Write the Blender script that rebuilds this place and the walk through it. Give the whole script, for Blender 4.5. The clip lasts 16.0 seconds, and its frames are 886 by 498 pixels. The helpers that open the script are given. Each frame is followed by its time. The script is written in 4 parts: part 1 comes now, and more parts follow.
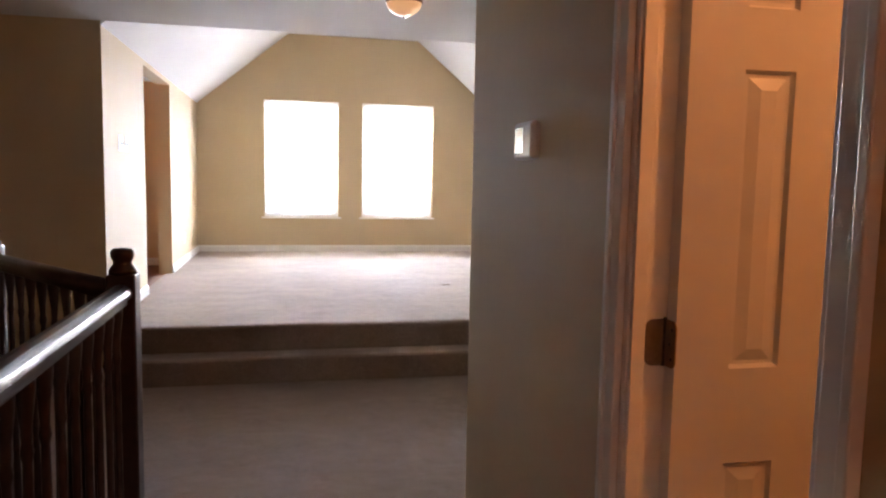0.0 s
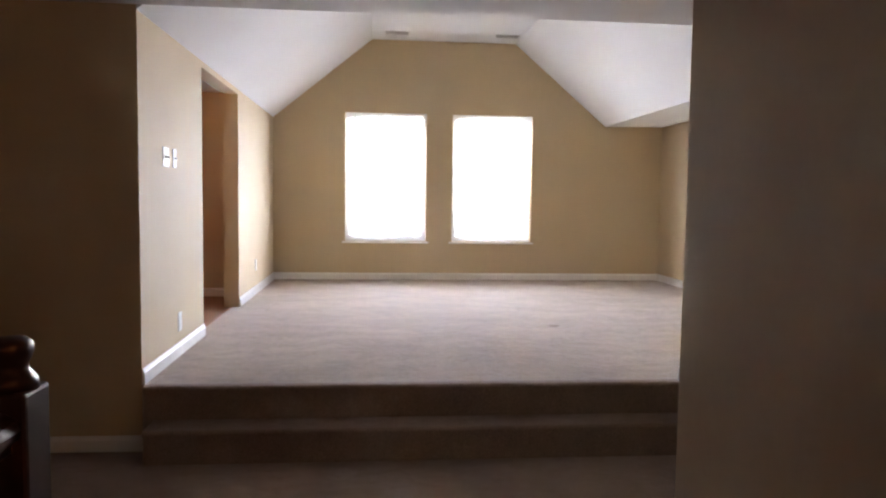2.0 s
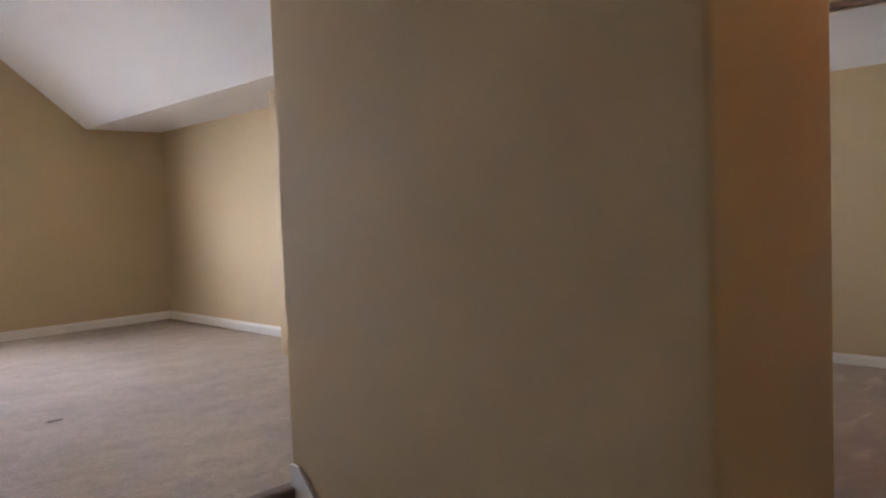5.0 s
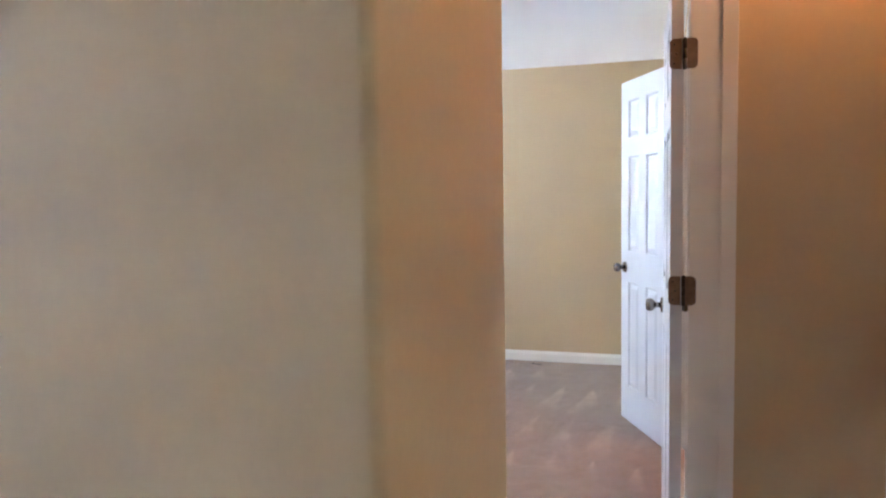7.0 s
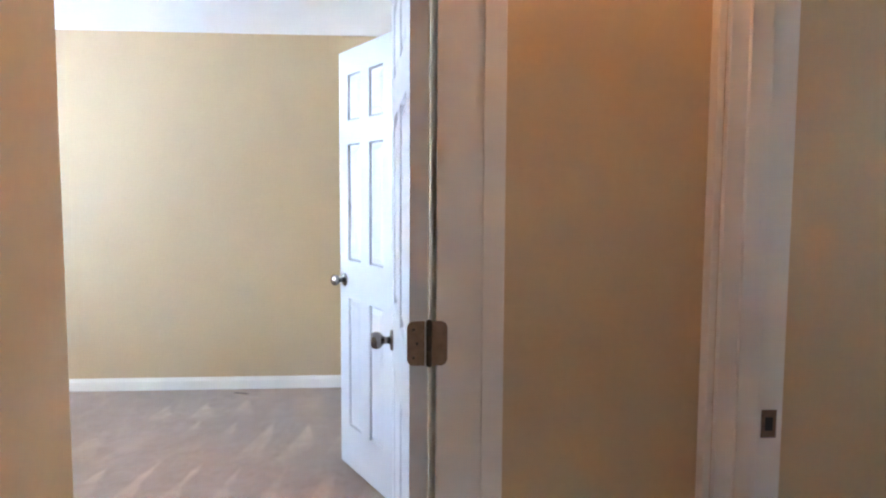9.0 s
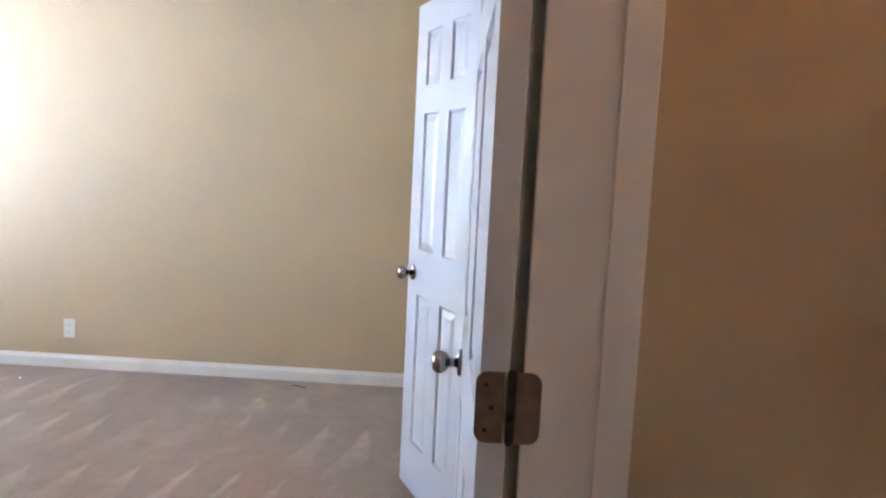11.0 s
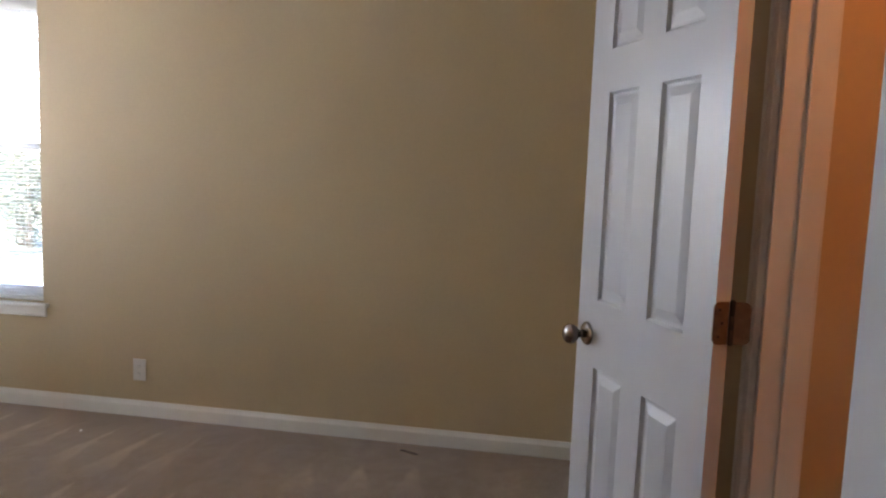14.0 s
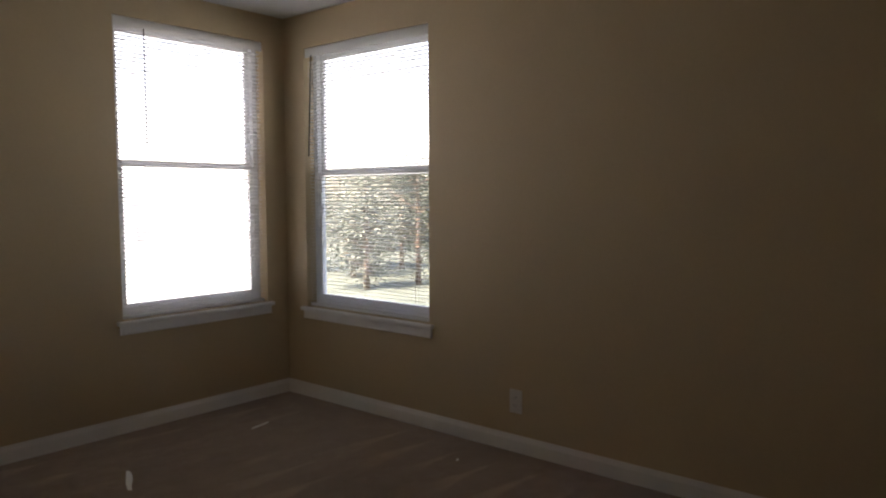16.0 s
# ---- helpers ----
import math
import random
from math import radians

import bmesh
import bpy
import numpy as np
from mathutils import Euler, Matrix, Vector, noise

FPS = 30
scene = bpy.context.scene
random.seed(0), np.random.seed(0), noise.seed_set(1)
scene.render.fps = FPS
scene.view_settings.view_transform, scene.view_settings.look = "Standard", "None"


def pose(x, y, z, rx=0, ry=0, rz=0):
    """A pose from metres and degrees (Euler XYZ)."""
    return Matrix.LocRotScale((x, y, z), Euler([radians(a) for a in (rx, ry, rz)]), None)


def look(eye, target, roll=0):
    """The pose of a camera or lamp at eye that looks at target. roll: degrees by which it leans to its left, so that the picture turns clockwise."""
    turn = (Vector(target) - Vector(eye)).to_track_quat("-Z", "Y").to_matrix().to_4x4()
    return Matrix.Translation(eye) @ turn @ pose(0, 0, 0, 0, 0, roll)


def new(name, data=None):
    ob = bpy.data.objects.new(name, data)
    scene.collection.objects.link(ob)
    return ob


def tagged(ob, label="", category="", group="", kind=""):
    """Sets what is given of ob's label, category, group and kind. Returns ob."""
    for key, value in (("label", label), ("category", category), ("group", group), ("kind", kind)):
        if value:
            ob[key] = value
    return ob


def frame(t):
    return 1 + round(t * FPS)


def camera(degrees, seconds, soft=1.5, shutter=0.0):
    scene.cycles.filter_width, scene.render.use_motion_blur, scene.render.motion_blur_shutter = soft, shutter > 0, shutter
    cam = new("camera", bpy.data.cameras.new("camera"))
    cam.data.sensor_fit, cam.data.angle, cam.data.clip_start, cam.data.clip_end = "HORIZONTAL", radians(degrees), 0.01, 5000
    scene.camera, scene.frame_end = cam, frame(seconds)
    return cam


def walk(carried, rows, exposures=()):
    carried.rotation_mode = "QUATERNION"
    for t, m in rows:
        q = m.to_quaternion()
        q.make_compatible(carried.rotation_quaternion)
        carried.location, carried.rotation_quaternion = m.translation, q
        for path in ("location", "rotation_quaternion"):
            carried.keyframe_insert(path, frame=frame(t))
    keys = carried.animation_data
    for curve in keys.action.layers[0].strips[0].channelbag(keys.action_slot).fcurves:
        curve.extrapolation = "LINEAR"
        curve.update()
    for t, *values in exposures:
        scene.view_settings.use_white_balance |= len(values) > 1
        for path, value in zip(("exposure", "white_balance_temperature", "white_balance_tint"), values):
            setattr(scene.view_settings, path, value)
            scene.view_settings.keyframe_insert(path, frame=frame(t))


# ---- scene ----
cam = camera(63.0, 16.0, soft=2.2)
PATH = [
    (0, (1.171, -5.118, 1.385), (1.592, -3.172, 1.194), 1.1),
    (0.5, (1.235, -4.836, 1.394), (1.428, -2.85, 1.258), 1.7),
    (1, (1.26, -4.562, 1.369), (1.492, -2.582, 1.207), 1.7),
    (1.5, (1.226, -4.24, 1.397), (1.505, -2.263, 1.275), 0.9),
    (2, (1.237, -3.95, 1.381), (1.425, -1.964, 1.241), 0.8),
    (2.5, (1.236, -3.633, 1.379), (1.448, -1.649, 1.239), 0.7),
    (3, (1.238, -3.28, 1.371), (1.702, -1.337, 1.277), 0.6),
    (3.5, (1.278, -3.001, 1.371), (1.915, -1.108, 1.275), -0.2),
    (4, (1.357, -2.755, 1.392), (2.126, -0.91, 1.315), 0.3),
    (4.5, (1.437, -2.557, 1.372), (2.506, -0.869, 1.275), -0.1),
    (5, (1.471, -2.357, 1.378), (2.896, -0.958, 1.275), -2.2),
    (5.2, (1.56, -2.282, 1.387), (3.104, -1.017, 1.274), -1.8),
    (7.3, (2.24, -2.057, 1.393), (4.196, -1.675, 1.225), -0.7),
    (7.5, (2.366, -2.058, 1.393), (4.346, -1.839, 1.217), -0.5),
    (8, (2.603, -2.024, 1.388), (4.595, -1.941, 1.227), -1.3),
    (8.5, (2.849, -2.029, 1.39), (4.838, -2.12, 1.204), 0.4),
    (8.7, (2.909, -2.022, 1.395), (4.896, -2.181, 1.224), 0.3),
    (10.8, (3.491, -2.06, 1.39), (5.478, -2.092, 1.158), 2.2),
    (11, (3.541, -2.047, 1.37), (5.529, -1.98, 1.154), 2.8),
    (11.5, (3.774, -2.01, 1.377), (5.762, -1.856, 1.229), 2.5),
    (12, (3.907, -1.975, 1.39), (5.896, -1.964, 1.188), 0.4),
    (12.5, (3.995, -1.952, 1.389), (5.983, -1.853, 1.186), 0.9),
    (13, (4.213, -1.91, 1.367), (6.195, -1.728, 1.17), 0.6),
    (13.5, (4.352, -1.838, 1.365), (6.316, -1.544, 1.123), 0.9),
    (14, (4.525, -1.755, 1.375), (6.485, -1.42, 1.159), 2.1),
    (14.5, (4.728, -1.614, 1.39), (6.679, -1.243, 1.152), 0.6),
    (15, (4.893, -1.567, 1.393), (6.788, -0.996, 1.105), 0.6),
    (15.3, (4.944, -1.537, 1.29), (6.774, -0.758, 1.084), 1.1),
    (15.5, (4.978, -1.594, 1.251), (6.727, -0.639, 1.08), 1.7),
    (15.6, (5.001, -1.606, 1.246), (6.702, -0.567, 1.083), 1.2),
    (16, (5.047, -1.538, 1.274), (6.573, -0.253, 1.128), -0.2),
]
EXPOSURES = [(0.0, 6.05, 6800, 26), (0.5, 5.55, 6800, 26), (1.0, 5.7, 6800, 26), (2.0, 5.45, 6800, 26), (3.0, 5.3, 6800, 26), (4.0, 5.2, 6800, 26), (5.2, 4.9, 7000, 29),
             (7.3, 6.7, 5550, 20), (8.7, 6.8, 5400, 18), (10.8, 6.45, 5600, 22), (12.0, 5.75, 5900, 24), (13.0, 5.6, 6300, 25), (13.5, 4.95, 6700, 26), (14.0, 4.8, 6800, 26),
             (15.0, 3.95, 7200, 28), (16.0, 2.7, 7700, 30)]
walk(cam, [(t, look(eye, target, roll)) for t, eye, target, roll in PATH], EXPOSURES)

# ---------------------------------------------------------------- world and light
world = bpy.data.worlds.new("sky")
scene.world = world
world.use_nodes = True
wn = world.node_tree.nodes
sky = wn.new("ShaderNodeTexSky")
sky.sky_type = 'NISHITA'
sky.sun_disc = False
sky.sun_elevation = radians(55)
sky.sun_rotation = radians(268)
sky.air_density, sky.dust_density = 1.0, 1.0
wn["Background"].inputs["Strength"].default_value = 0.15
world.node_tree.links.new(sky.outputs["Color"], wn["Background"].inputs["Color"])

sun = new("sun", bpy.data.lights.new("sun", 'SUN'))
sun.data.energy, sun.data.angle, sun.data.color = 5.0, radians(0.5), (1.0, 0.95, 0.87)
sun.matrix_world = look((-9, -0.3, 13), (0, 0, 0))

WARM = (1.0, 0.40, 0.13)


def bulb(name, x, y, z, watts, tone=WARM):
    lamp = new(name, bpy.data.lights.new(name, 'POINT'))
    lamp.data.energy, lamp.data.color, lamp.data.shadow_soft_size = watts, tone, 0.03
    lamp.location = (x, y, z)
    return lamp


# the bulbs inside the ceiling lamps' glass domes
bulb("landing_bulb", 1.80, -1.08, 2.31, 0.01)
# unseen rear lamp, added to warm the landing walls
bulb("landing_rear_fill", 1.20, -6.00, 2.31, 0.12, (1.0, 0.25, 0.07))
bulb("hall_bulb", 4.305, -2.50, 2.31, 0.14, (1.0, 0.45, 0.15))
bulb("linen_bulb", 2.55, -4.70, 2.31, 0.375)
bulb("bath_bulb", 5.50, -2.62, 2.33, 0.5)
bulb("side_room_bulb", -1.30, 1.90, 2.35, 0.25)


def skylight(name, x, y, z, w, h, rz, watts):
    """Daylight of a window, from just outside its glass."""
    lamp = new(name, bpy.data.lights.new(name, 'AREA'))
    lamp.data.shape, lamp.data.size, lamp.data.size_y = 'RECTANGLE', w, h
    lamp.data.energy, lamp.data.color = watts, (0.82, 0.93, 1.0)
    lamp.matrix_world = pose(x, y, z, 0, 0, rz) @ pose(0, 0, 0, -90, 0, 0)
    return lamp


skylight("window_daylight", 1.3665, 5.192, 1.628, 0.99, 1.56, 0, 2.1)
skylight("window_daylight", 2.6935, 5.192, 1.628, 0.99, 1.56, 0, 2.1)
skylight("window_daylight", 7.35, 2.398, 1.415, 0.92, 1.60, 0, 1.35)
skylight("window_daylight", 8.122, 1.545, 1.79, 1.00, 0.78, -90, 0.725)
skylight("window_daylight", 4.15, -5.435, 1.50, 0.88, 1.18, 180, 0.018)

# ---------------------------------------------------------------- materials


def material(name, color, rough=0.6, metal=0.0, grain=0.0, grain_scale=200.0, bump=0.0, bump_scale=300.0,
             stain=0.0, stain_scale=2.0, random_tone=0.0, coat=0.0, distance=0.002):
    m = bpy.data.materials.new(name)
    m.use_nodes = True
    nt = m.node_tree
    b = nt.nodes["Principled BSDF"]
    b.inputs["Roughness"].default_value, b.inputs["Metallic"].default_value = rough, metal
    b.inputs["Coat Weight"].default_value = coat
    b.inputs["Coat Roughness"].default_value = 0.15
    co = nt.nodes.new("ShaderNodeTexCoord")
    last = None
    for amount, scale, detail in ((stain, stain_scale, 4.0), (grain, grain_scale, 3.0)):
        if amount <= 0:
            continue
        n = nt.nodes.new("ShaderNodeTexNoise")
        n.inputs["Scale"].default_value, n.inputs["Detail"].default_value = scale, detail
        nt.links.new(co.outputs["Object"], n.inputs["Vector"])
        r = nt.nodes.new("ShaderNodeMapRange")
        r.inputs["From Min"].default_value, r.inputs["From Max"].default_value = 0.3, 0.7
        r.inputs["To Min"].default_value, r.inputs["To Max"].default_value = 1.0 - amount, 1.0 + amount
        nt.links.new(n.outputs["Fac"], r.inputs["Value"])
        v = nt.nodes.new("ShaderNodeVectorMath")
        v.operation = 'MULTIPLY'
        if last is None:
            v.inputs[0].default_value = color[:3]
        else:
            nt.links.new(last, v.inputs[0])
        nt.links.new(r.outputs["Result"], v.inputs[1])
        last = v.outputs["Vector"]
    if random_tone > 0:
        info = nt.nodes.new("ShaderNodeObjectInfo")
        r = nt.nodes.new("ShaderNodeMapRange")
        r.inputs["To Min"].default_value, r.inputs["To Max"].default_value = 1.0 - random_tone, 1.0 + random_tone
        nt.links.new(info.outputs["Random"], r.inputs["Value"])
        v = nt.nodes.new("ShaderNodeVectorMath")
        v.operation = 'MULTIPLY'
        if last is None:
            v.inputs[0].default_value = color[:3]
        else:
            nt.links.new(last, v.inputs[0])
        nt.links.new(r.outputs["Result"], v.inputs[1])
        last = v.outputs["Vector"]
    if last is None:
        b.inputs["Base Color"].default_value = (*color[:3], 1)
    else:
        nt.links.new(last, b.inputs["Base Color"])
    if bump > 0:
        n = nt.nodes.new("ShaderNodeTexNoise")
        n.inputs["Scale"].default_value, n.inputs["Detail"].default_value = bump_scale, 3.0
        nt.links.new(co.outputs["Object"], n.inputs["Vector"])
        bp = nt.nodes.new("ShaderNodeBump")
        bp.inputs["Strength"].default_value, bp.inputs["Distance"].default_value = bump, distance
        nt.links.new(n.outputs["Fac"], bp.inputs["Height"])
        nt.links.new(bp.outputs["Normal"], b.inputs["Normal"])
    return m


def carpet(name, color, strokes, wedges):
    """Cut-pile carpet: fibre relief, soft shading of the nap and the vacuum cleaner's strokes."""
    m = material(name, color, rough=0.95)
    nt = m.node_tree
    b = nt.nodes["Principled BSDF"]
    b.inputs["Sheen Weight"].default_value = 0.25
    b.inputs["Sheen Roughness"].default_value = 0.6
    b.inputs["Specular IOR Level"].default_value = 0.1
    co = nt.nodes.new("ShaderNodeTexCoord")
    tone = None
    layers = [(1.6, 3.0, 0.06, (1, 1, 1)), (9.0, 3.0, 0.05, (1, 1, 1)), (190.0, 2.0, 0.22, (1, 1, 1))]
    if strokes:
        layers.append((2.6, 2.0, strokes, (0.9, 2.0, 1)))
        layers.append((26.0, 2.0, strokes, (1, 1, 1)))
    for scale, detail, amount, stretch in layers:
        mp = nt.nodes.new("ShaderNodeMapping")
        mp.inputs["Scale"].default_value = stretch
        mp.inputs["Rotation"].default_value = (0, 0, 0.25)
        nt.links.new(co.outputs["Object"], mp.inputs["Vector"])
        n = nt.nodes.new("ShaderNodeTexNoise")
        n.inputs["Scale"].default_value, n.inputs["Detail"].default_value = scale, detail
        nt.links.new(mp.outputs["Vector"], n.inputs["Vector"])
        r = nt.nodes.new("ShaderNodeMapRange")
        r.inputs["From Min"].default_value, r.inputs["From Max"].default_value = 0.35, 0.65
        r.inputs["To Min"].default_value, r.inputs["To Max"].default_value = 1 - amount, 1 + amount
        nt.links.new(n.outputs["Fac"], r.inputs["Value"])
        v = nt.nodes.new("ShaderNodeVectorMath")
        v.operation = 'MULTIPLY'
        if tone is None:
            v.inputs[0].default_value = color
        else:
            nt.links.new(tone, v.inputs[0])
        nt.links.new(r.outputs["Result"], v.inputs[1])
        tone = v.outputs["Vector"]
    if wedges:
        # spikes that start at the far wall and widen into the room, row after row
        def calc(op, a, b):
            n = nt.nodes.new("ShaderNodeMath")
            n.operation = op
            for k, val in enumerate((a, b)):
                if isinstance(val, float):
                    n.inputs[k].default_value = val
                else:
                    nt.links.new(val, n.inputs[k])
            return n.outputs[0]

        axes = nt.nodes.new("ShaderNodeSeparateXYZ")
        nt.links.new(co.outputs["Object"], axes.inputs[0])
        waver = []
        for scale in (0.6, 9.0):
            n = nt.nodes.new("ShaderNodeTexNoise")
            n.inputs["Scale"].default_value, n.inputs["Detail"].default_value = scale, 2.0
            nt.links.new(co.outputs["Object"], n.inputs["Vector"])
            waver.append(n.outputs["Fac"])
        across = calc('ADD', calc('MULTIPLY', axes.outputs["Y"], 4.4), calc('MULTIPLY', axes.outputs["X"], 0.2))
        across = calc('ADD', across, calc('MULTIPLY', waver[0], 1.0))
        across = calc('MULTIPLY', calc('PINGPONG', across, 0.5), 2.0)
        along = calc('DIVIDE', calc('SUBTRACT', 7.83, axes.outputs["X"]), 0.62)
        along = calc('ADD', along, calc('MULTIPLY', calc('SUBTRACT', waver[0], 0.5), 1.6))
        row = calc('FRACT', along, 0.0)
        edge = calc('SUBTRACT', calc('MULTIPLY', row, 0.85), across)
        edge = calc('ADD', edge, calc('MULTIPLY', calc('SUBTRACT', waver[1], 0.5), 0.35))
        fade = calc('MULTIPLY', calc('SUBTRACT', 1.0, row), calc('GREATER_THAN', along, 0.0))
        patch = nt.nodes.new("ShaderNodeTexNoise")
        patch.inputs["Scale"].default_value, patch.inputs["Detail"].default_value = 1.6, 2.0
        nt.links.new(co.outputs["Object"], patch.inputs["Vector"])
        worn = calc('MINIMUM', calc('MAXIMUM', calc('MULTIPLY', calc('SUBTRACT', patch.outputs["Fac"], 0.38), 5.0), 0.1), 1.0)
        fade = calc('MULTIPLY', fade, worn)
        r0 = nt.nodes.new("ShaderNodeMapRange")
        r0.interpolation_type = 'SMOOTHSTEP'
        r0.inputs["From Min"].default_value, r0.inputs["From Max"].default_value = -0.10, 0.16
        nt.links.new(edge, r0.inputs["Value"])
        r = nt.nodes.new("ShaderNodeMapRange")
        r.inputs["To Min"].default_value, r.inputs["To Max"].default_value = 1 - wedges * 0.3, 1 + wedges * 2.4
        nt.links.new(calc('MULTIPLY', r0.outputs["Result"], fade), r.inputs["Value"])
        v = nt.nodes.new("ShaderNodeVectorMath")
        v.operation = 'MULTIPLY'
        nt.links.new(tone, v.inputs[0])
        nt.links.new(r.outputs["Result"], v.inputs[1])
        tone = v.outputs["Vector"]
    nt.links.new(tone, b.inputs["Base Color"])
    n = nt.nodes.new("ShaderNodeTexNoise")
    n.inputs["Scale"].default_value, n.inputs["Detail"].default_value = 260.0, 4.0
    nt.links.new(co.outputs["Object"], n.inputs["Vector"])
    n2 = nt.nodes.new("ShaderNodeTexNoise")
    n2.inputs["Scale"].default_value, n2.inputs["Detail"].default_value = 12.0, 3.0
    nt.links.new(co.outputs["Object"], n2.inputs["Vector"])
    b1 = nt.nodes.new("ShaderNodeBump")
    b1.inputs["Strength"].default_value, b1.inputs["Distance"].default_value = 0.7, 0.006
    nt.links.new(n.outputs["Fac"], b1.inputs["Height"])
    b2 = nt.nodes.new("ShaderNodeBump")
    b2.inputs["Strength"].default_value, b2.inputs["Distance"].default_value = 0.5, 0.02
    nt.links.new(n2.outputs["Fac"], b2.inputs["Height"])
    nt.links.new(b1.outputs["Normal"], b2.inputs["Normal"])
    nt.links.new(b2.outputs["Normal"], b.inputs["Normal"])
    return m


def emitter(name, color, strength):
    m = bpy.data.materials.new(name)
    m.use_nodes = True
    b = m.node_tree.nodes["Principled BSDF"]
    b.inputs["Base Color"].default_value = (0.9, 0.85, 0.75, 1)
    b.inputs["Emission Color"].default_value = (*color, 1)
    b.inputs["Emission Strength"].default_value = strength
    b.inputs["Roughness"].default_value = 0.25
    return m


def glass(name):
    m = bpy.data.materials.new(name)
    m.use_nodes = True
    b = m.node_tree.nodes["Principled BSDF"]
    b.inputs["Base Color"].default_value = (0.97, 0.99, 0.98, 1)
    b.inputs["Transmission Weight"].default_value = 1.0
    b.inputs["Roughness"].default_value = 0.0
    b.inputs["IOR"].default_value = 1.45
    return m


CREAM = material("cream_wall_paint", (0.58, 0.455, 0.285), rough=0.7, stain=0.03, stain_scale=1.2, grain=0.015, grain_scale=60,
                 bump=0.35, bump_scale=130, distance=0.0015)
WHITE_CEIL = material("white_ceiling_paint", (0.77, 0.785, 0.80), rough=0.85, stain=0.02, stain_scale=1.0, bump=0.5, bump_scale=90, distance=0.003)
TRIM = material("white_trim_paint", (0.82, 0.81, 0.78), rough=0.35, stain=0.03, stain_scale=6, bump=0.06, bump_scale=60)
DOORWHITE = material("white_door_paint", (0.62, 0.635, 0.66), rough=0.30, stain=0.02, stain_scale=5, bump=0.08, bump_scale=(90))
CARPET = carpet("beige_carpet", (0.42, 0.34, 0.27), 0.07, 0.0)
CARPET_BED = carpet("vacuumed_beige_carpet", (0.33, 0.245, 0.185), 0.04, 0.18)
# darker copy of the beige carpet: shade of landing, hall and steps in its colour
CARPET_SHADED = carpet("shaded_beige_carpet", (0.26, 0.195, 0.16), 0.04, 0.0)
DARKWOOD = material("dark_cherry_wood", (0.028, 0.010, 0.007), rough=0.36, grain=0.3, grain_scale=40, bump=0.05, bump_scale=60, coat=0.15)
NICKEL = material("satin_nickel", (0.30, 0.27, 0.245), rough=0.22, metal=1.0, grain=0.05, grain_scale=80)
BRONZE = material("aged_brass_hinge", (0.21, 0.14, 0.10), rough=0.42, metal=0.6, grain=0.15, grain_scale=60)
DARKMETAL = material("dark_screw_metal", (0.06, 0.05, 0.045), rough=0.5, metal=0.8)
PLASTIC = material("white_plastic", (0.78, 0.77, 0.73), rough=0.4, stain=0.02, stain_scale=20)
SLOT = material("dark_slot", (0.03, 0.03, 0.03), rough=0.7)
SCREEN = material("grey_lcd_screen", (0.06, 0.065, 0.06), rough=0.18)
BLIND = material("white_vinyl_blind", (0.82, 0.82, 0.80), rough=0.45, random_tone=0.03)
nt = BLIND.node_tree
thin = nt.nodes.new("ShaderNodeBsdfTranslucent")
thin.inputs["Color"].default_value = (0.80, 0.80, 0.78, 1)
blend = nt.nodes.new("ShaderNodeMixShader")
blend.inputs[0].default_value = 0.55
nt.links.new(nt.nodes["Principled BSDF"].outputs[0], blend.inputs[1])
nt.links.new(thin.outputs[0], blend.inputs[2])
nt.links.new(blend.outputs[0], nt.nodes["Material Output"].inputs["Surface"])
VINYL = material("white_vinyl_frame", (0.80, 0.80, 0.80), rough=0.4, stain=0.02, stain_scale=8)
GLASS = glass("window_glass")
DOME = emitter("lit_frosted_dome", (1.0, 0.55, 0.22), 0.008)
BROWNFLOOR = material("brown_vinyl_floor", (0.28, 0.145, 0.08), rough=0.45, grain=0.2, grain_scale=25, stain=0.1, stain_scale=3)
VENTWHITE = material("white_vent_metal", (0.74, 0.74, 0.74), rough=0.5, stain=0.03, stain_scale=30)
LINT = material("brown_lint", (0.16, 0.12, 0.10), rough=0.95, grain=0.3, grain_scale=200)
SUN_SLIVER = material("white_sun_sliver", (0.92, 0.92, 0.90), rough=0.7)
GRASS = material("dry_lawn_grass", (0.07, 0.09, 0.07), rough=0.95, stain=0.3, stain_scale=0.2, grain=0.3, grain_scale=8)
SIDING = material("house_siding", (0.55, 0.50, 0.44), rough=0.7, stain=0.05, stain_scale=1, bump=0.3, bump_scale=8)
ROOFING = material("grey_shingle_roof", (0.16, 0.16, 0.17), rough=0.9, grain=0.3, grain_scale=6)
BARK = material("tree_bark", (0.14, 0.10, 0.07), rough=0.95, grain=0.3, grain_scale=10, bump=0.6, bump_scale=12)
LEAF = material("tree_leaves", (0.11, 0.13, 0.10), rough=0.7, stain=0.4, stain_scale=1.2)
CONCRETE = material("pale_concrete_drive", (0.55, 0.54, 0.52), rough=0.9, stain=0.08, stain_scale=0.6, grain=0.1, grain_scale=40)
DARKPANE = material("dark_house_window", (0.05, 0.06, 0.07), rough=0.1)

# ---------------------------------------------------------------- mesh helpers


def add_box(bm, x0, x1, y0, y1, z0, z1):
    v = [bm.verts.new(p) for p in ((x0, y0, z0), (x1, y0, z0), (x1, y1, z0), (x0, y1, z0),
                                   (x0, y0, z1), (x1, y0, z1), (x1, y1, z1), (x0, y1, z1))]
    for f in ((3, 2, 1, 0), (4, 5, 6, 7), (0, 1, 5, 4), (1, 2, 6, 5), (2, 3, 7, 6), (3, 0, 4, 7)):
        bm.faces.new([v[i] for i in f])
    return v


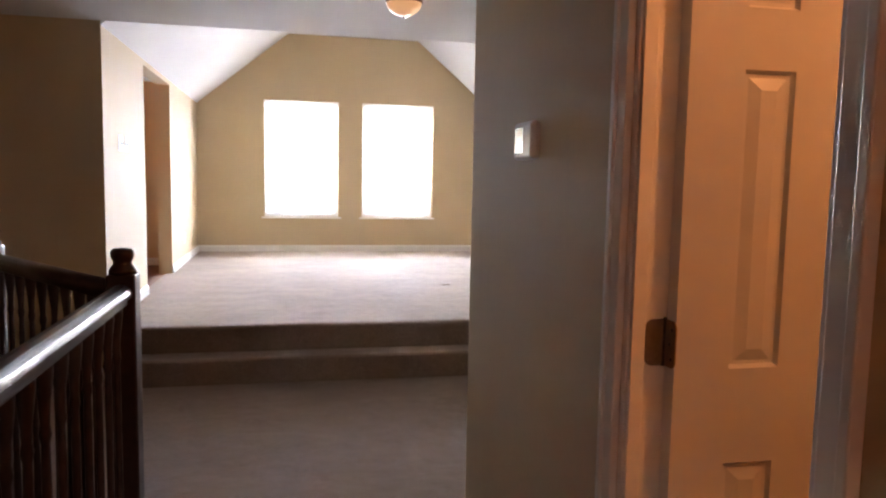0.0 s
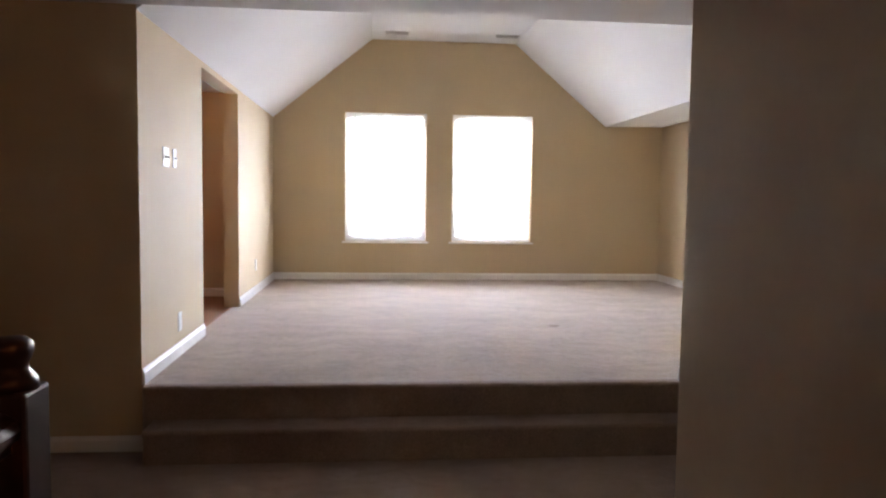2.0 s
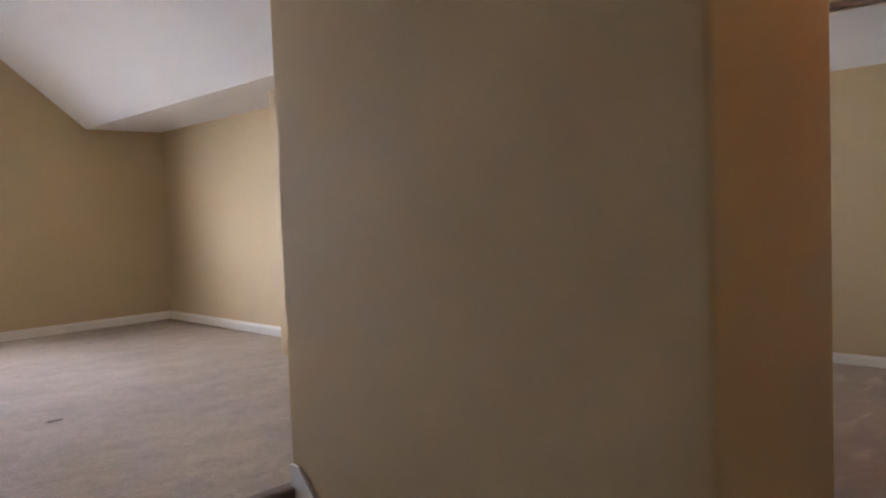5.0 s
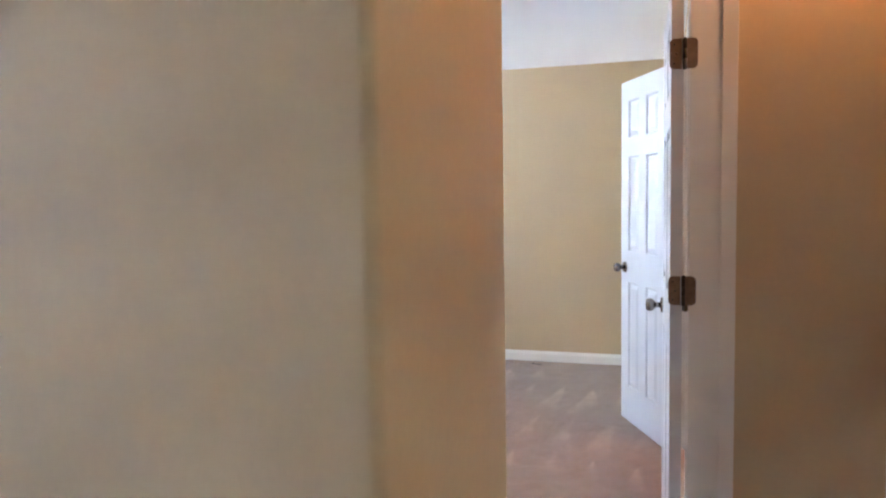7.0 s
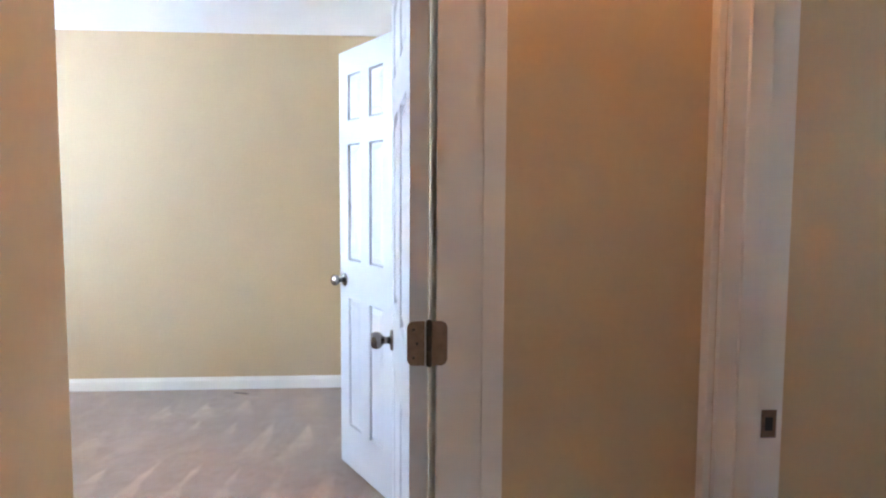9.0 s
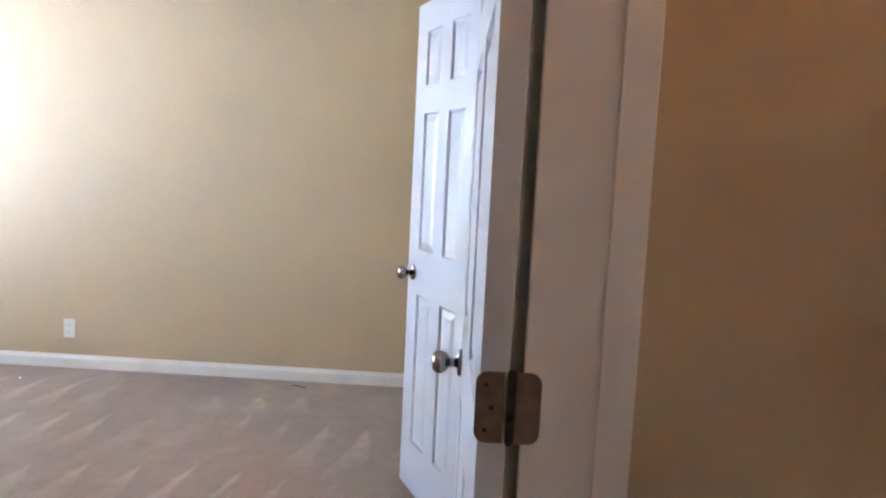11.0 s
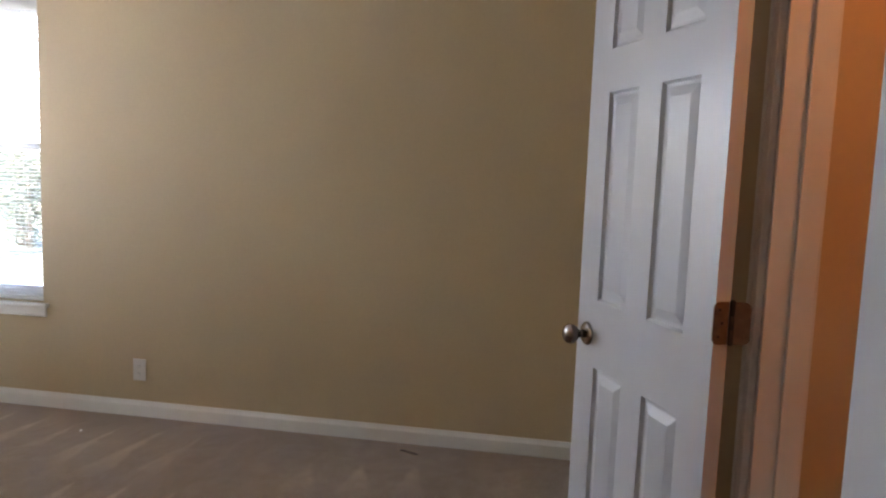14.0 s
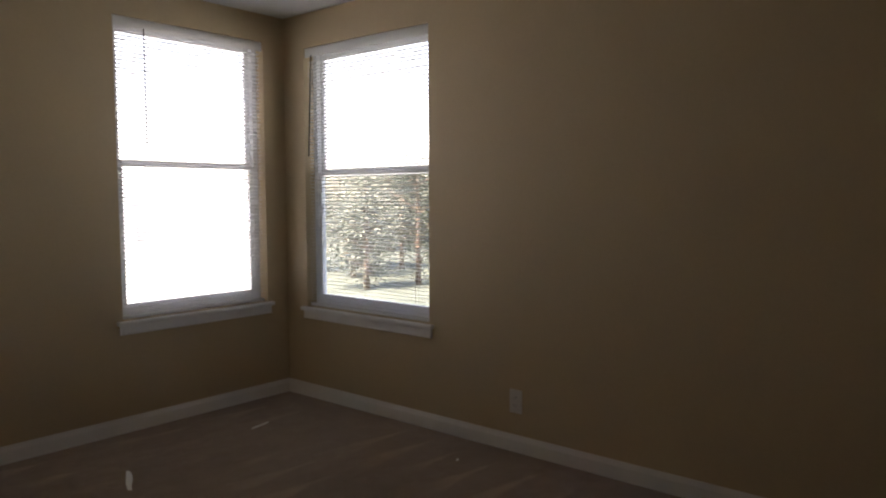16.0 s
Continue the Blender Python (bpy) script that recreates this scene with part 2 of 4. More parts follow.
def box(x0, x1, y0, y1, z0, z1, bevel=0.0, segments=2):
    bm = bmesh.new()
    add_box(bm, x0, x1, y0, y1, z0, z1)
    if bevel > 0:
        bmesh.ops.bevel(bm, geom=bm.edges[:], offset=bevel, segments=segments, affect='EDGES', profile=0.5)
    return bm


def prism(profile, axis, a0, a1):
    """A polygon of (u, w) points drawn out along an axis from a0 to a1. For 'x' (u, w) is (y, z), for 'y' (x, z), for 'z' (x, y)."""
    bm = bmesh.new()
    put = {'x': lambda u, w, a: (a, u, w), 'y': lambda u, w, a: (u, a, w), 'z': lambda u, w, a: (u, w, a)}[axis]
    lo = [bm.verts.new(put(u, w, a0)) for u, w in profile]
    hi = [bm.verts.new(put(u, w, a1)) for u, w in profile]
    n = len(profile)
    bm.faces.new(lo)
    bm.faces.new(hi[::-1])
    for i in range(n):
        bm.faces.new((lo[i], hi[i], hi[(i + 1) % n], lo[(i + 1) % n]))
    bmesh.ops.recalc_face_normals(bm, faces=bm.faces[:])
    return bm


def lathe(profile, segments=20, smooth=True):
    """A body turned about z from (radius, height) points."""
    bm = bmesh.new()
    rings = []
    for r, z in profile:
        if r < 1e-5:
            rings.append([bm.verts.new((0, 0, z))])
        else:
            rings.append([bm.verts.new((r * math.cos(2 * math.pi * i / segments), r * math.sin(2 * math.pi * i / segments), z))
                          for i in range(segments)])
    for a, b in zip(rings, rings[1:]):
        for i in range(segments):
            j = (i + 1) % segments
            if len(a) == 1 and len(b) == 1:
                continue
            if len(a) == 1:
                bm.faces.new((a[0], b[j], b[i]))
            elif len(b) == 1:
                bm.faces.new((a[i], a[j], b[0]))
            else:
                bm.faces.new((a[i], a[j], b[j], b[i]))
    if len(rings[0]) > 1:
        bm.faces.new(rings[0][::-1])
    if len(rings[-1]) > 1:
        bm.faces.new(rings[-1])
    bmesh.ops.recalc_face_normals(bm, faces=bm.faces[:])
    if smooth:
        for f in bm.faces:
            f.smooth = len(f.verts) <= 4
    return bm


def merge(*parts):
    out = bmesh.new()
    for bm in parts:
        me = bpy.data.meshes.new("tmp")
        bm.to_mesh(me)
        bm.free()
        out.from_mesh(me)
        bpy.data.meshes.remove(me)
    return out


def moved(bm, m):
    bmesh.ops.transform(bm, matrix=m, verts=bm.verts[:])
    return bm


def mesh_of(name, bm, mat):
    me = bpy.data.meshes.new(name)
    bm.to_mesh(me)
    bm.free()
    me.materials.append(mat)
    return me


def part(name, bm, mat, parent=None, label=""):
    ob = new(name, mesh_of(name, bm, mat))
    if parent is not None:
        ob.parent = parent
    if label:
        ob["label"] = label
    return ob


def share(name, me, parent, m):
    ob = new(name, me)
    ob.parent = parent
    ob.matrix_basis = m
    return ob


def thing(name, label, category, m=None, group="", kind=""):
    ob = new(name)
    ob.empty_display_size = 0.1
    if m is not None:
        ob.matrix_basis = m
    return tagged(ob, label, category, group, kind)


def structure(name, bm, mat, label, category):
    return tagged(part(name, bm, mat), label, category, kind="structure")


def wall_bm(x0, x1, y0, y1, z0, z1, openings=()):
    """A straight wall, long in x or y, with openings (from, to, bottom, top) cut through."""
    along_x = (x1 - x0) > (y1 - y0)
    a0, a1 = (x0, x1) if along_x else (y0, y1)
    bm = bmesh.new()

    def put(p, q, b, t):
        if q - p > 1e-4 and t - b > 1e-4:
            add_box(bm, *((p, q, y0, y1) if along_x else (x0, x1, p, q)), b, t)

    at = a0
    for p, q, b, t in sorted(openings):
        put(at, p, z0, z1)
        put(p, q, z0, b)
        put(p, q, t, z1)
        at = q
    put(at, a1, z0, z1)
    bmesh.ops.remove_doubles(bm, verts=bm.verts[:], dist=1e-5)
    return bm


F = 0.36            # level of the raised loft floor
CEIL = 2.36         # landing ceiling
BCEIL = 2.40        # bedroom ceiling
T = 0.135            # wall thickness
NX0, NX1, NY1 = 0.0, 4.875, 5.05       # loft room
SX = 2.98           # side wall of the steps
HN, HS = -1.69, -2.69                  # hall walls
HE = 4.42           # hall end wall
BX0, BX1, BY0, BY1 = 4.54, 7.98, -2.165, 2.256   # bedroom
RX = 0.69           # stair railing
TW = 1.795           # landing's right wall

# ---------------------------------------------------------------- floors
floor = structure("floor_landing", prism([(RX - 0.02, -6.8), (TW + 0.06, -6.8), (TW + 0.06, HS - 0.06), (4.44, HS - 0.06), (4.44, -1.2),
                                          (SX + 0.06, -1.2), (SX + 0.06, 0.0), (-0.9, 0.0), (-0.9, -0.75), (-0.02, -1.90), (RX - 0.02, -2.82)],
                                         'z', -0.25, 0.0), CARPET_SHADED, "beige carpet on the landing and hall floor, coloured darker for shade", "floor")
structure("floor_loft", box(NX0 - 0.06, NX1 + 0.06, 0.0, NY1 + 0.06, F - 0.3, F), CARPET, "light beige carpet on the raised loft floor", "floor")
structure("floor_bedroom", box(4.44, BX1 + 0.06, BY0 - 0.06, BY1 + 0.06, -0.25, 0.0), CARPET_BED, "beige bedroom carpet with vacuum strokes", "floor")
structure("floor_linen_room", box(TW + 0.06, 3.26, -5.3, HS - 0.06, -0.25, 0.0), CARPET_SHADED, "beige carpet in the small linen room", "floor")
structure("floor_side_room", box(3.26, 5.06, -5.3, HS - 0.06, -0.25, 0.0), BROWNFLOOR, "brown vinyl floor of the side room", "floor")
structure("floor_bath", box(5.06, 6.5, -4.3, BY0 - 0.06, -0.25, 0.0), BROWNFLOOR, "brown vinyl floor of the bath room", "floor")
structure("floor_loft_side_room", box(-3.2, NX0 - 0.06, 0.06, NY1 + 0.06, F - 0.3, F - 0.004), BROWNFLOOR, "brown vinyl floor beyond the loft doorway", "floor")
structure("floor_stairwell", box(-2.3, RX + 0.3, -6.8, 0.0, -2.9, -2.7), CARPET_SHADED, "carpet at the foot of the dark stairwell", "floor")


def step_bm(y0, y1, z1, x0):
    r, pts = 0.02, []
    for i in range(7):
        a = math.pi - i * math.pi / 2 / 6
        pts.append((y0 + r + r * math.cos(a), z1 - r + r * math.sin(a)))
    body = [(y0 + 0.018, 0.0), (y0 + 0.018, z1 - 0.035), (y0, z1 - 0.03)] + pts + [(y1, z1), (y1, 0.0)]
    bm = prism(body, 'x', x0, SX - 0.005)
    return bm


steps = thing("carpeted_steps", "two carpeted steps up to the loft room", "steps", kind="structure")
part("upper_step", step_bm(-0.06, 0.0, F + 0.002, 0.02), CARPET_SHADED, steps)
part("lower_step", step_bm(-0.245, -0.044, F / 2, 0.07), CARPET_SHADED, steps)

# ---------------------------------------------------------------- walls
LW = (1.407, 2.778, F - 0.01, 2.29)
structure("wall_loft_west", wall_bm(NX0 - T, NX0, 0.0, NY1, F - 0.3, 2.34, [LW]), CREAM, "cream painted loft wall with an open doorway", "wall")


def gable():
    """Loft's window wall, its top following the sloping ceiling."""
    def top(x):
        pts = [(-0.12, 2.30), (0.0, 2.335), (1.19, 3.30), (2.957, 3.30), (4.128, 2.34), (5.0, 2.34)]
        for (xa, za), (xb, zb) in zip(pts, pts[1:]):
            if xa <= x <= xb:
                return za + (zb - za) * (x - xa) / (xb - xa)
    cuts = [-0.12, 0.0, 0.865, 1.19, 1.868, 2.191, 2.957, 3.196, 4.128, 4.995]
    bms = []
    for a, b in zip(cuts, cuts[1:]):
        ha, hb = top(a + 1e-6) + 0.05, top(b - 1e-6) + 0.05
        window = (0.86 <= a < 1.86) or (2.18 <= a < 3.19)
        if window:
            bms.append(prism([(a, F - 0.3), (b, F - 0.3), (b, 0.838), (a, 0.838)], 'y', NY1, NY1 + 0.14))
            bms.append(prism([(a, 2.417), (b, 2.417), (b, hb), (a, ha)], 'y', NY1, NY1 + 0.14))
        else:
            bms.append(prism([(a, F - 0.3), (b, F - 0.3), (b, hb), (a, ha)], 'y', NY1, NY1 + 0.14))
    bm = merge(*bms)
    bmesh.ops.remove_doubles(bm, verts=bm.verts, dist=0.0005)
    return bm


structure("wall_loft_north", gable(), CREAM, "cream painted gable wall with two windows", "wall")
structure("wall_loft_east", wall_bm(NX1, NX1 + T, -0.15, NY1, F - 0.3, 2.40), CREAM, "cream painted loft side wall", "wall")
structure("wall_loft_south", wall_bm(SX + T, NX1, -0.15, -0.03, 0.0, 2.40), CREAM, "cream painted wall beside the loft steps", "wall")
structure("wall_loft_header", prism([(-0.1, CEIL - 0.0), (NX1 + 0.1, CEIL - 0.0), (NX1 + 0.1, 2.42), (4.128, 2.40), (2.957, 3.36), (1.19, 3.36), (-0.1, 2.38)],
                                    'y', -0.12, 0.0), WHITE_CEIL, "white painted header above the loft opening", "wall")


def corner_wall():
    """Side wall of the steps and the hall wall behind its corner, with rounded drywall corners."""
    r, pts = 0.022, []

    def arc(cx, cy, a0, a1, r=0.022):
        for i in range(7):
            a = radians(a0 + (a1 - a0) * i / 6)
            pts.append((cx + r * math.cos(a), cy + r * math.sin(a)))
    arc(SX + 0.006, -0.036, 180, 90, 0.006)
    pts.extend([(SX + T, -0.03), (SX + T, HN + T), (3.79, HN + T)])
    arc(3.79 - r, HN + r, 0, -90)
    arc(SX + r, HN + r, -90, -180)
    return prism(pts, 'z', 0.0, CEIL)


structure("wall_steps_side", corner_wall(), CREAM, "cream painted wall with rounded corners beside the steps", "wall")
structure("wall_alcove_west", wall_bm(3.79 - T, 3.787, HN + T, -1.12, 0.0, CEIL), CREAM, "cream painted return wall", "wall")
structure("wall_alcove_north", wall_bm(3.79 - T, HE, -1.12, -1.0, 0.0, CEIL), CREAM, "cream painted alcove wall", "wall")
DB = (-2.26, -1.31, 0.0, 2.09)
structure("wall_hall_east", wall_bm(HE, BX0, -2.76, BY1, 0.0, 2.45, [DB]), CREAM, "cream painted wall with the bedroom doorway", "wall")
DC = (3.75, 4.385, 0.0, 2.07)
structure("wall_hall_south", wall_bm(TW + T, HE, HS - T, HS, 0.0, CEIL, [DC]), CREAM, "cream painted hall wall with a side doorway", "wall")
DD = (-4.405, -3.87, 0.0, 2.07)
structure("wall_landing_east", wall_bm(TW, TW + T, -6.8, HS, 0.0, CEIL, [DD]), CREAM, "cream painted landing wall with thermostat", "wall")
structure("wall_landing_north", wall_bm(-3.33, NX0 - 0.001, -0.001, T - 0.001, -2.7, 2.45), CREAM, "cream painted wall above the stairwell", "wall")
structure("wall_stairwell_west", wall_bm(-2.42, -2.3, -6.8, T, -2.7, CEIL), CREAM, "cream painted stairwell wall", "wall")
# two unseen walls, added so no outdoor light leaks in under the floors
structure("light_block_stairwell_east", wall_bm(0.97, 1.09, -6.8, T, -2.7, -0.249), CREAM, "unseen wall added below the landing to block outdoor light", "wall")
structure("light_block_stairwell_north", wall_bm(0.0, 0.97, 0.0, T, -2.7, 0.061), CREAM, "unseen wall added below the loft to block outdoor light", "wall")
structure("wall_landing_south", wall_bm(-2.42, TW + T, -6.92, -6.8, -2.7, CEIL), CREAM, "cream painted wall behind the landing", "wall")
structure("wall_linen_east", wall_bm(3.2, 3.32, -5.3, HS - T, 0.0, CEIL), CREAM, "cream painted partition wall", "wall")
SW = (3.70, 4.60, 0.90, 2.10)
structure("wall_linen_south", wall_bm(TW + T, 6.5, -5.42, -5.3, 0.0, CEIL, [SW]), CREAM, "cream painted rear wall", "wall")
structure("wall_side_east", wall_bm(4.94, 5.06, -5.3, HS - 0.06, 0.0, CEIL), CREAM, "cream painted side room wall", "wall")
DA = (5.38, 6.10, 0.0, 2.07)
structure("wall_bedroom_south", wall_bm(HE, BX1, -2.2595, BY0, 0.0, 2.45, [DA]), CREAM, "cream painted bedroom wall with the bath doorway", "wall")
structure("wall_bath_east", wall_bm(6.38, 6.5, -4.3, BY0 - T, 0.0, 2.42), CREAM, "cream painted bath wall", "wall")
structure("wall_bath_south", wall_bm(5.06, 6.5, -4.42, -4.3, 0.0, 2.42), CREAM, "cream painted bath rear wall", "wall")
WR = (1.03, 2.06, 0.58, 2.19)
WL = (6.88, 7.82, 0.61, 2.23)
structure("wall_bedroom_east", wall_bm(BX1, BX1 + 0.14, BY0 - T, BY1 + 0.14, 0.0, 2.45, [WR]), CREAM, "cream painted bedroom wall with one window", "wall")
structure("wall_bedroom_north", wall_bm(BX0, BX1, BY1, BY1 + 0.14, 0.0, 2.45, [WL]), CREAM, "cream painted bedroom wall with corner window", "wall")
LSW = (-0.89, -0.49, 1.46, 1.93)
structure("wall_side_room_north", wall_bm(-3.2, NX0 - T, 3.50, 3.64, F - 0.3, 2.5, [LSW]), CREAM, "warm-lit wall seen through the loft doorway", "wall")
structure("wall_side_room_west", wall_bm(-3.32, -3.2, T, 3.64, F - 0.3, 2.5), CREAM, "cream painted side room wall", "wall")

# ---------------------------------------------------------------- ceilings
structure("ceiling_loft", prism([(-0.12, 2.342), (0.0, 2.335), (1.19, 3.30), (2.957, 3.30), (4.128, 2.31), (4.995, 2.32), (4.995, 2.5), (4.2, 2.5),
                                 (3.0, 3.45), (1.15, 3.45), (-0.12, 2.42)], 'y', -0.0005, NY1 + 0.0005), WHITE_CEIL,
          "white textured loft ceiling with sloping sides", "ceiling")
structure("ceiling_landing", merge(box(-2.42, HE + 0.06, -6.92, -0.121, CEIL, CEIL + 0.12), box(-2.42, -0.101, -0.121, 0.12, CEIL + 0.001, CEIL + 0.12)),
          WHITE_CEIL, "white textured landing ceiling", "ceiling")
structure("ceiling_bedroom", box(HE + 0.061, BX1 + 0.14, BY0 - T, BY1 + 0.14, BCEIL, BCEIL + 0.12), WHITE_CEIL, "white bedroom ceiling", "ceiling")
structure("ceiling_bath", box(HE + 0.061, 6.5, -5.42, BY0 - T - 0.0005, 2.38, 2.5), WHITE_CEIL, "white bath ceiling", "ceiling")
structure("ceiling_side_room", box(-3.33, -0.05, T - 0.002, 3.65, 2.40, 2.56), WHITE_CEIL, "white ceiling beyond the loft doorway", "ceiling")


# ---------------------------------------------------------------- baseboards
def baseboard(p, q, z, normal, h=0.085, d=0.014):
    """A moulded baseboard from p to q on the floor at z; normal points into the room."""
    p, q = Vector(p), Vector(q)
    way = (q - p).normalized()
    nrm = Vector(normal)
    prof = [(0, 0), (d, 0), (d, h * 0.72), (d * 0.75, h * 0.80), (d * 0.45, h * 0.9), (d * 0.3, h), (0, h)]
    bm = bmesh.new()
    rows = []
    for end in (p, q):
        rows.append([bm.verts.new((*(end + nrm * u).to_tuple(), z + w)) for u, w in prof])
    n = len(prof)
    bm.faces.new(rows[0])
    bm.faces.new(rows[1][::-1])
    for i in range(n):
        bm.faces.new((rows[0][i], rows[1][i], rows[1][(i + 1) % n], rows[0][(i + 1) % n]))
    bmesh.ops.recalc_face_normals(bm, faces=bm.faces[:])
    return structure("baseboard", bm, TRIM, "white painted wooden baseboard", "baseboard")


for p, q, z, nrm in (((0, 0.0), (0, LW[0]), F, (1, 0)), ((0, LW[1]), (0, NY1), F, (1, 0)), ((0, NY1), (NX1, NY1), F, (0, -1)),
                     ((NX1, NY1), (NX1, -0.03), F, (-1, 0)), ((SX + T, -0.03), (NX1, -0.03), F, (0, 1)),
                     ((SX, -0.32), (SX, HN + 0.02), 0, (-1, 0)), ((SX + 0.02, HN), (3.79, HN), 0, (0, -1)),
                     ((TW + T, HS), (3.685, HS), 0, (0, 1)), ((TW, HS), (TW, -3.81), 0, (-1, 0)), ((TW, -4.47), (TW, -6.8), 0, (-1, 0)),
                     ((HE, -2.69), (HE, -2.262), 0, (-1, 0)), ((-0.9, 0), (0, 0), 0, (0, -1)),
                     ((BX1, BY0), (BX1, BY1), 0, (-1, 0)), ((BX0, BY1), (BX1, BY1), 0, (0, -1)), ((BX0, -1.24), (BX0, BY1), 0, (1, 0)),
                     ((6.16, BY0), (BX1, BY0), 0, (0, 1)), ((4.55, BY0), (5.31, BY0), 0, (0, 1)),
                     ((-3.2, 3.50), (-0.12, 3.50), F, (0, -1)), ((6.38, -4.3), (6.38, BY0 - T), 0, (-1, 0))):
    baseboard(p, q, z, nrm)
# skirt that steps down beside the carpeted steps
structure("baseboard", prism([(-0.031, F + 0.085), (-0.08, F + 0.085), (-0.275, F / 2 + 0.085), (-0.32, 0.085), (-0.32, 0.0), (-0.25, 0.0), (-0.25, F / 2), (-0.06, F / 2),
                              (-0.06, F), (-0.031, F)], 'x', SX - 0.014, SX - 0.0005), TRIM, "white painted skirt beside the steps", "baseboard")


# ---------------------------------------------------------------- door casings
def casing(axis, plane, side, a0, a1, top, w=0.06, d=0.017, legs=(True, True)):
    """A moulded casing round a door opening on one wall face. axis: along which the wall runs; side: +1 or -1, the way it faces."""
    frame_ = thing("door_casing", "white painted moulded door casing", "door frame", kind="structure")
    r = 0.006

    def bar(u0, u1, z0, z1):
        lo, hi = sorted((plane + side * 0.0005, plane + side * d))
        if axis == 'x':
            return box(u0, u1, lo, hi, z0, z1, 0.003)
        return box(lo, hi, u0, u1, z0, z1, 0.003)

    def back(u0, u1, z0, z1):
        lo, hi = sorted((plane + side * 0.0005, plane + side * (d + 0.005)))
        if axis == 'x':
            return box(u0, u1, lo, hi, z0, z1, 0.003)
        return box(lo, hi, u0, u1, z0, z1, 0.003)

    if legs[0]:
        part("casing_leg", merge(bar(a0 - w + 0.018, a0 - r, 0.0, top + r), back(a0 - w, a0 - w + 0.018, 0.0, top + w)), TRIM, frame_)
    if legs[1]:
        part("casing_leg", merge(bar(a1 + r, a1 + w - 0.018, 0.0, top + r), back(a1 + w - 0.018, a1 + w, 0.0, top + w)), TRIM, frame_)
    part("casing_head", merge(bar(a0 - w + 0.018, a1 + w - 0.018, top + r, top + w - 0.018), back(a0 - w + 0.018, a1 + w - 0.018, top + w - 0.018, top + w)), TRIM, frame_)
    return frame_


def jambs(axis, p0, p1, a0, a1, top, stop_at, t=0.018):
    """Jamb lining of an opening between wall faces p0 and p1, with door stops."""
    lining = thing("door_jamb", "white painted door jamb with stop", "door frame", kind="structure")

    def bar(u0, u1, w0, w1, z0, z1):
        return box(u0, u1, w0, w1, z0, z1, 0.002) if axis == 'x' else box(w0, w1, u0, u1, z0, z1, 0.002)
    e = 0.002
    s0, s1 = stop_at
    part("side_jamb", merge(bar(a0 + 0.0005, a0 + t, p0 - e, p1 + e, 0, top), bar(a0 + t, a0 + t + 0.011, s0, s1, 0, top - t - 0.011)), TRIM, lining)
    part("side_jamb", merge(bar(a1 - t, a1 - 0.0005, p0 - e, p1 + e, 0, top), bar(a1 - t - 0.011, a1 - t, s0, s1, 0, top - t - 0.011)), TRIM, lining)
    part("head_jamb", merge(bar(a0 + t, a1 - t, p0 - e, p1 + e, top - t, top - 0.0005), bar(a0 + t, a1 - t, s0, s1, top - t - 0.011, top - t)), TRIM, lining)
    return lining


entry = thing("door_jamb", "white painted jamb and head of the bedroom doorway", "door frame", kind="structure")
part("hinge_jamb", merge(box(HE - 0.020, HE - 0.0005, -2.258, -2.124, 0.0, DB[3] - 0.02, 0.002),
                         box(HE - 0.0255, HE - 0.020, -2.258, -2.214, 0.0, DB[3] - 0.02, 0.002)), TRIM, entry)
part("side_jamb", merge(box(HE - 0.004, BX0 + 0.004, DB[1] - 0.018, DB[1] - 0.0005, 0.0, DB[3], 0.002),
                        box(HE + 0.03, HE + 0.08, DB[1] - 0.029, DB[1] - 0.018, 0.0, DB[3] - 0.03, 0.002)), TRIM, entry)
part("head_jamb", merge(box(HE - 0.004, BX0 + 0.004, -2.124, DB[1] - 0.018, DB[3] - 0.018, DB[3] - 0.0005, 0.002),
                        box(HE + 0.03, HE + 0.08, -2.124, DB[1] - 0.018, DB[3] - 0.029, DB[3] - 0.018, 0.002)), TRIM, entry)
casing('y', HE, -1, DB[0] + 0.006, DB[1] - 0.006, DB[3] - 0.006, legs=(False, True))
casing('y', BX0, 1, BY0 + 0.006, DB[1] - 0.006, DB[3] - 0.006, legs=(False, True))
jambs('x', HS - T, HS, DC[0], DC[1], DC[3], (HS - 0.08, HS - 0.035))
casing('x', HS, 1, DC[0] + 0.006, DC[1] - 0.006, DC[3] - 0.006)
jambs('y', TW, TW + T, DD[0], DD[1], DD[3], (TW + 0.002, TW + 0.030))
casing('y', TW, -1, DD[0] + 0.006, DD[1] - 0.006, DD[3] - 0.006)
jambs('x', -2.26, BY0, DA[0], DA[1], DA[3], (BY0 - 0.09, BY0 - 0.045))
casing('x', BY0, 1, DA[0] + 0.006, DA[1] - 0.006, DA[3] - 0.006)


# ---------------------------------------------------------------- six-panel doors
def raised_panel(x0, x1, z0, z1, t):
    """One raised panel, alike on both faces, that fills an opening in a door of thickness t."""
    bm = bmesh.new()
    ladder = ((0.0, 0.0), (0.006, 0.009), (0.013, 0.0092), (0.036, 0.002), (0.038, 0.002))
    for s in (1, -1):
        rings = []
        for inset, depth in ladder:
            y = s * (t / 2 - depth)
            rings.append([bm.verts.new(p) for p in ((x0 + inset, y, z0 + inset), (x1 - inset, y, z0 + inset),
                                                    (x1 - inset, y, z1 - inset), (x0 + inset, y, z1 - inset))])
        for a, b in zip(rings, rings[1:]):
            for i in range(4):
                j = (i + 1) % 4
                bm.faces.new((a[i], a[j], b[j], b[i]) if s < 0 else (a[j], a[i], b[i], b[j]))
        bm.faces.new(rings[-1] if s < 0 else rings[-1][::-1])
    return bm


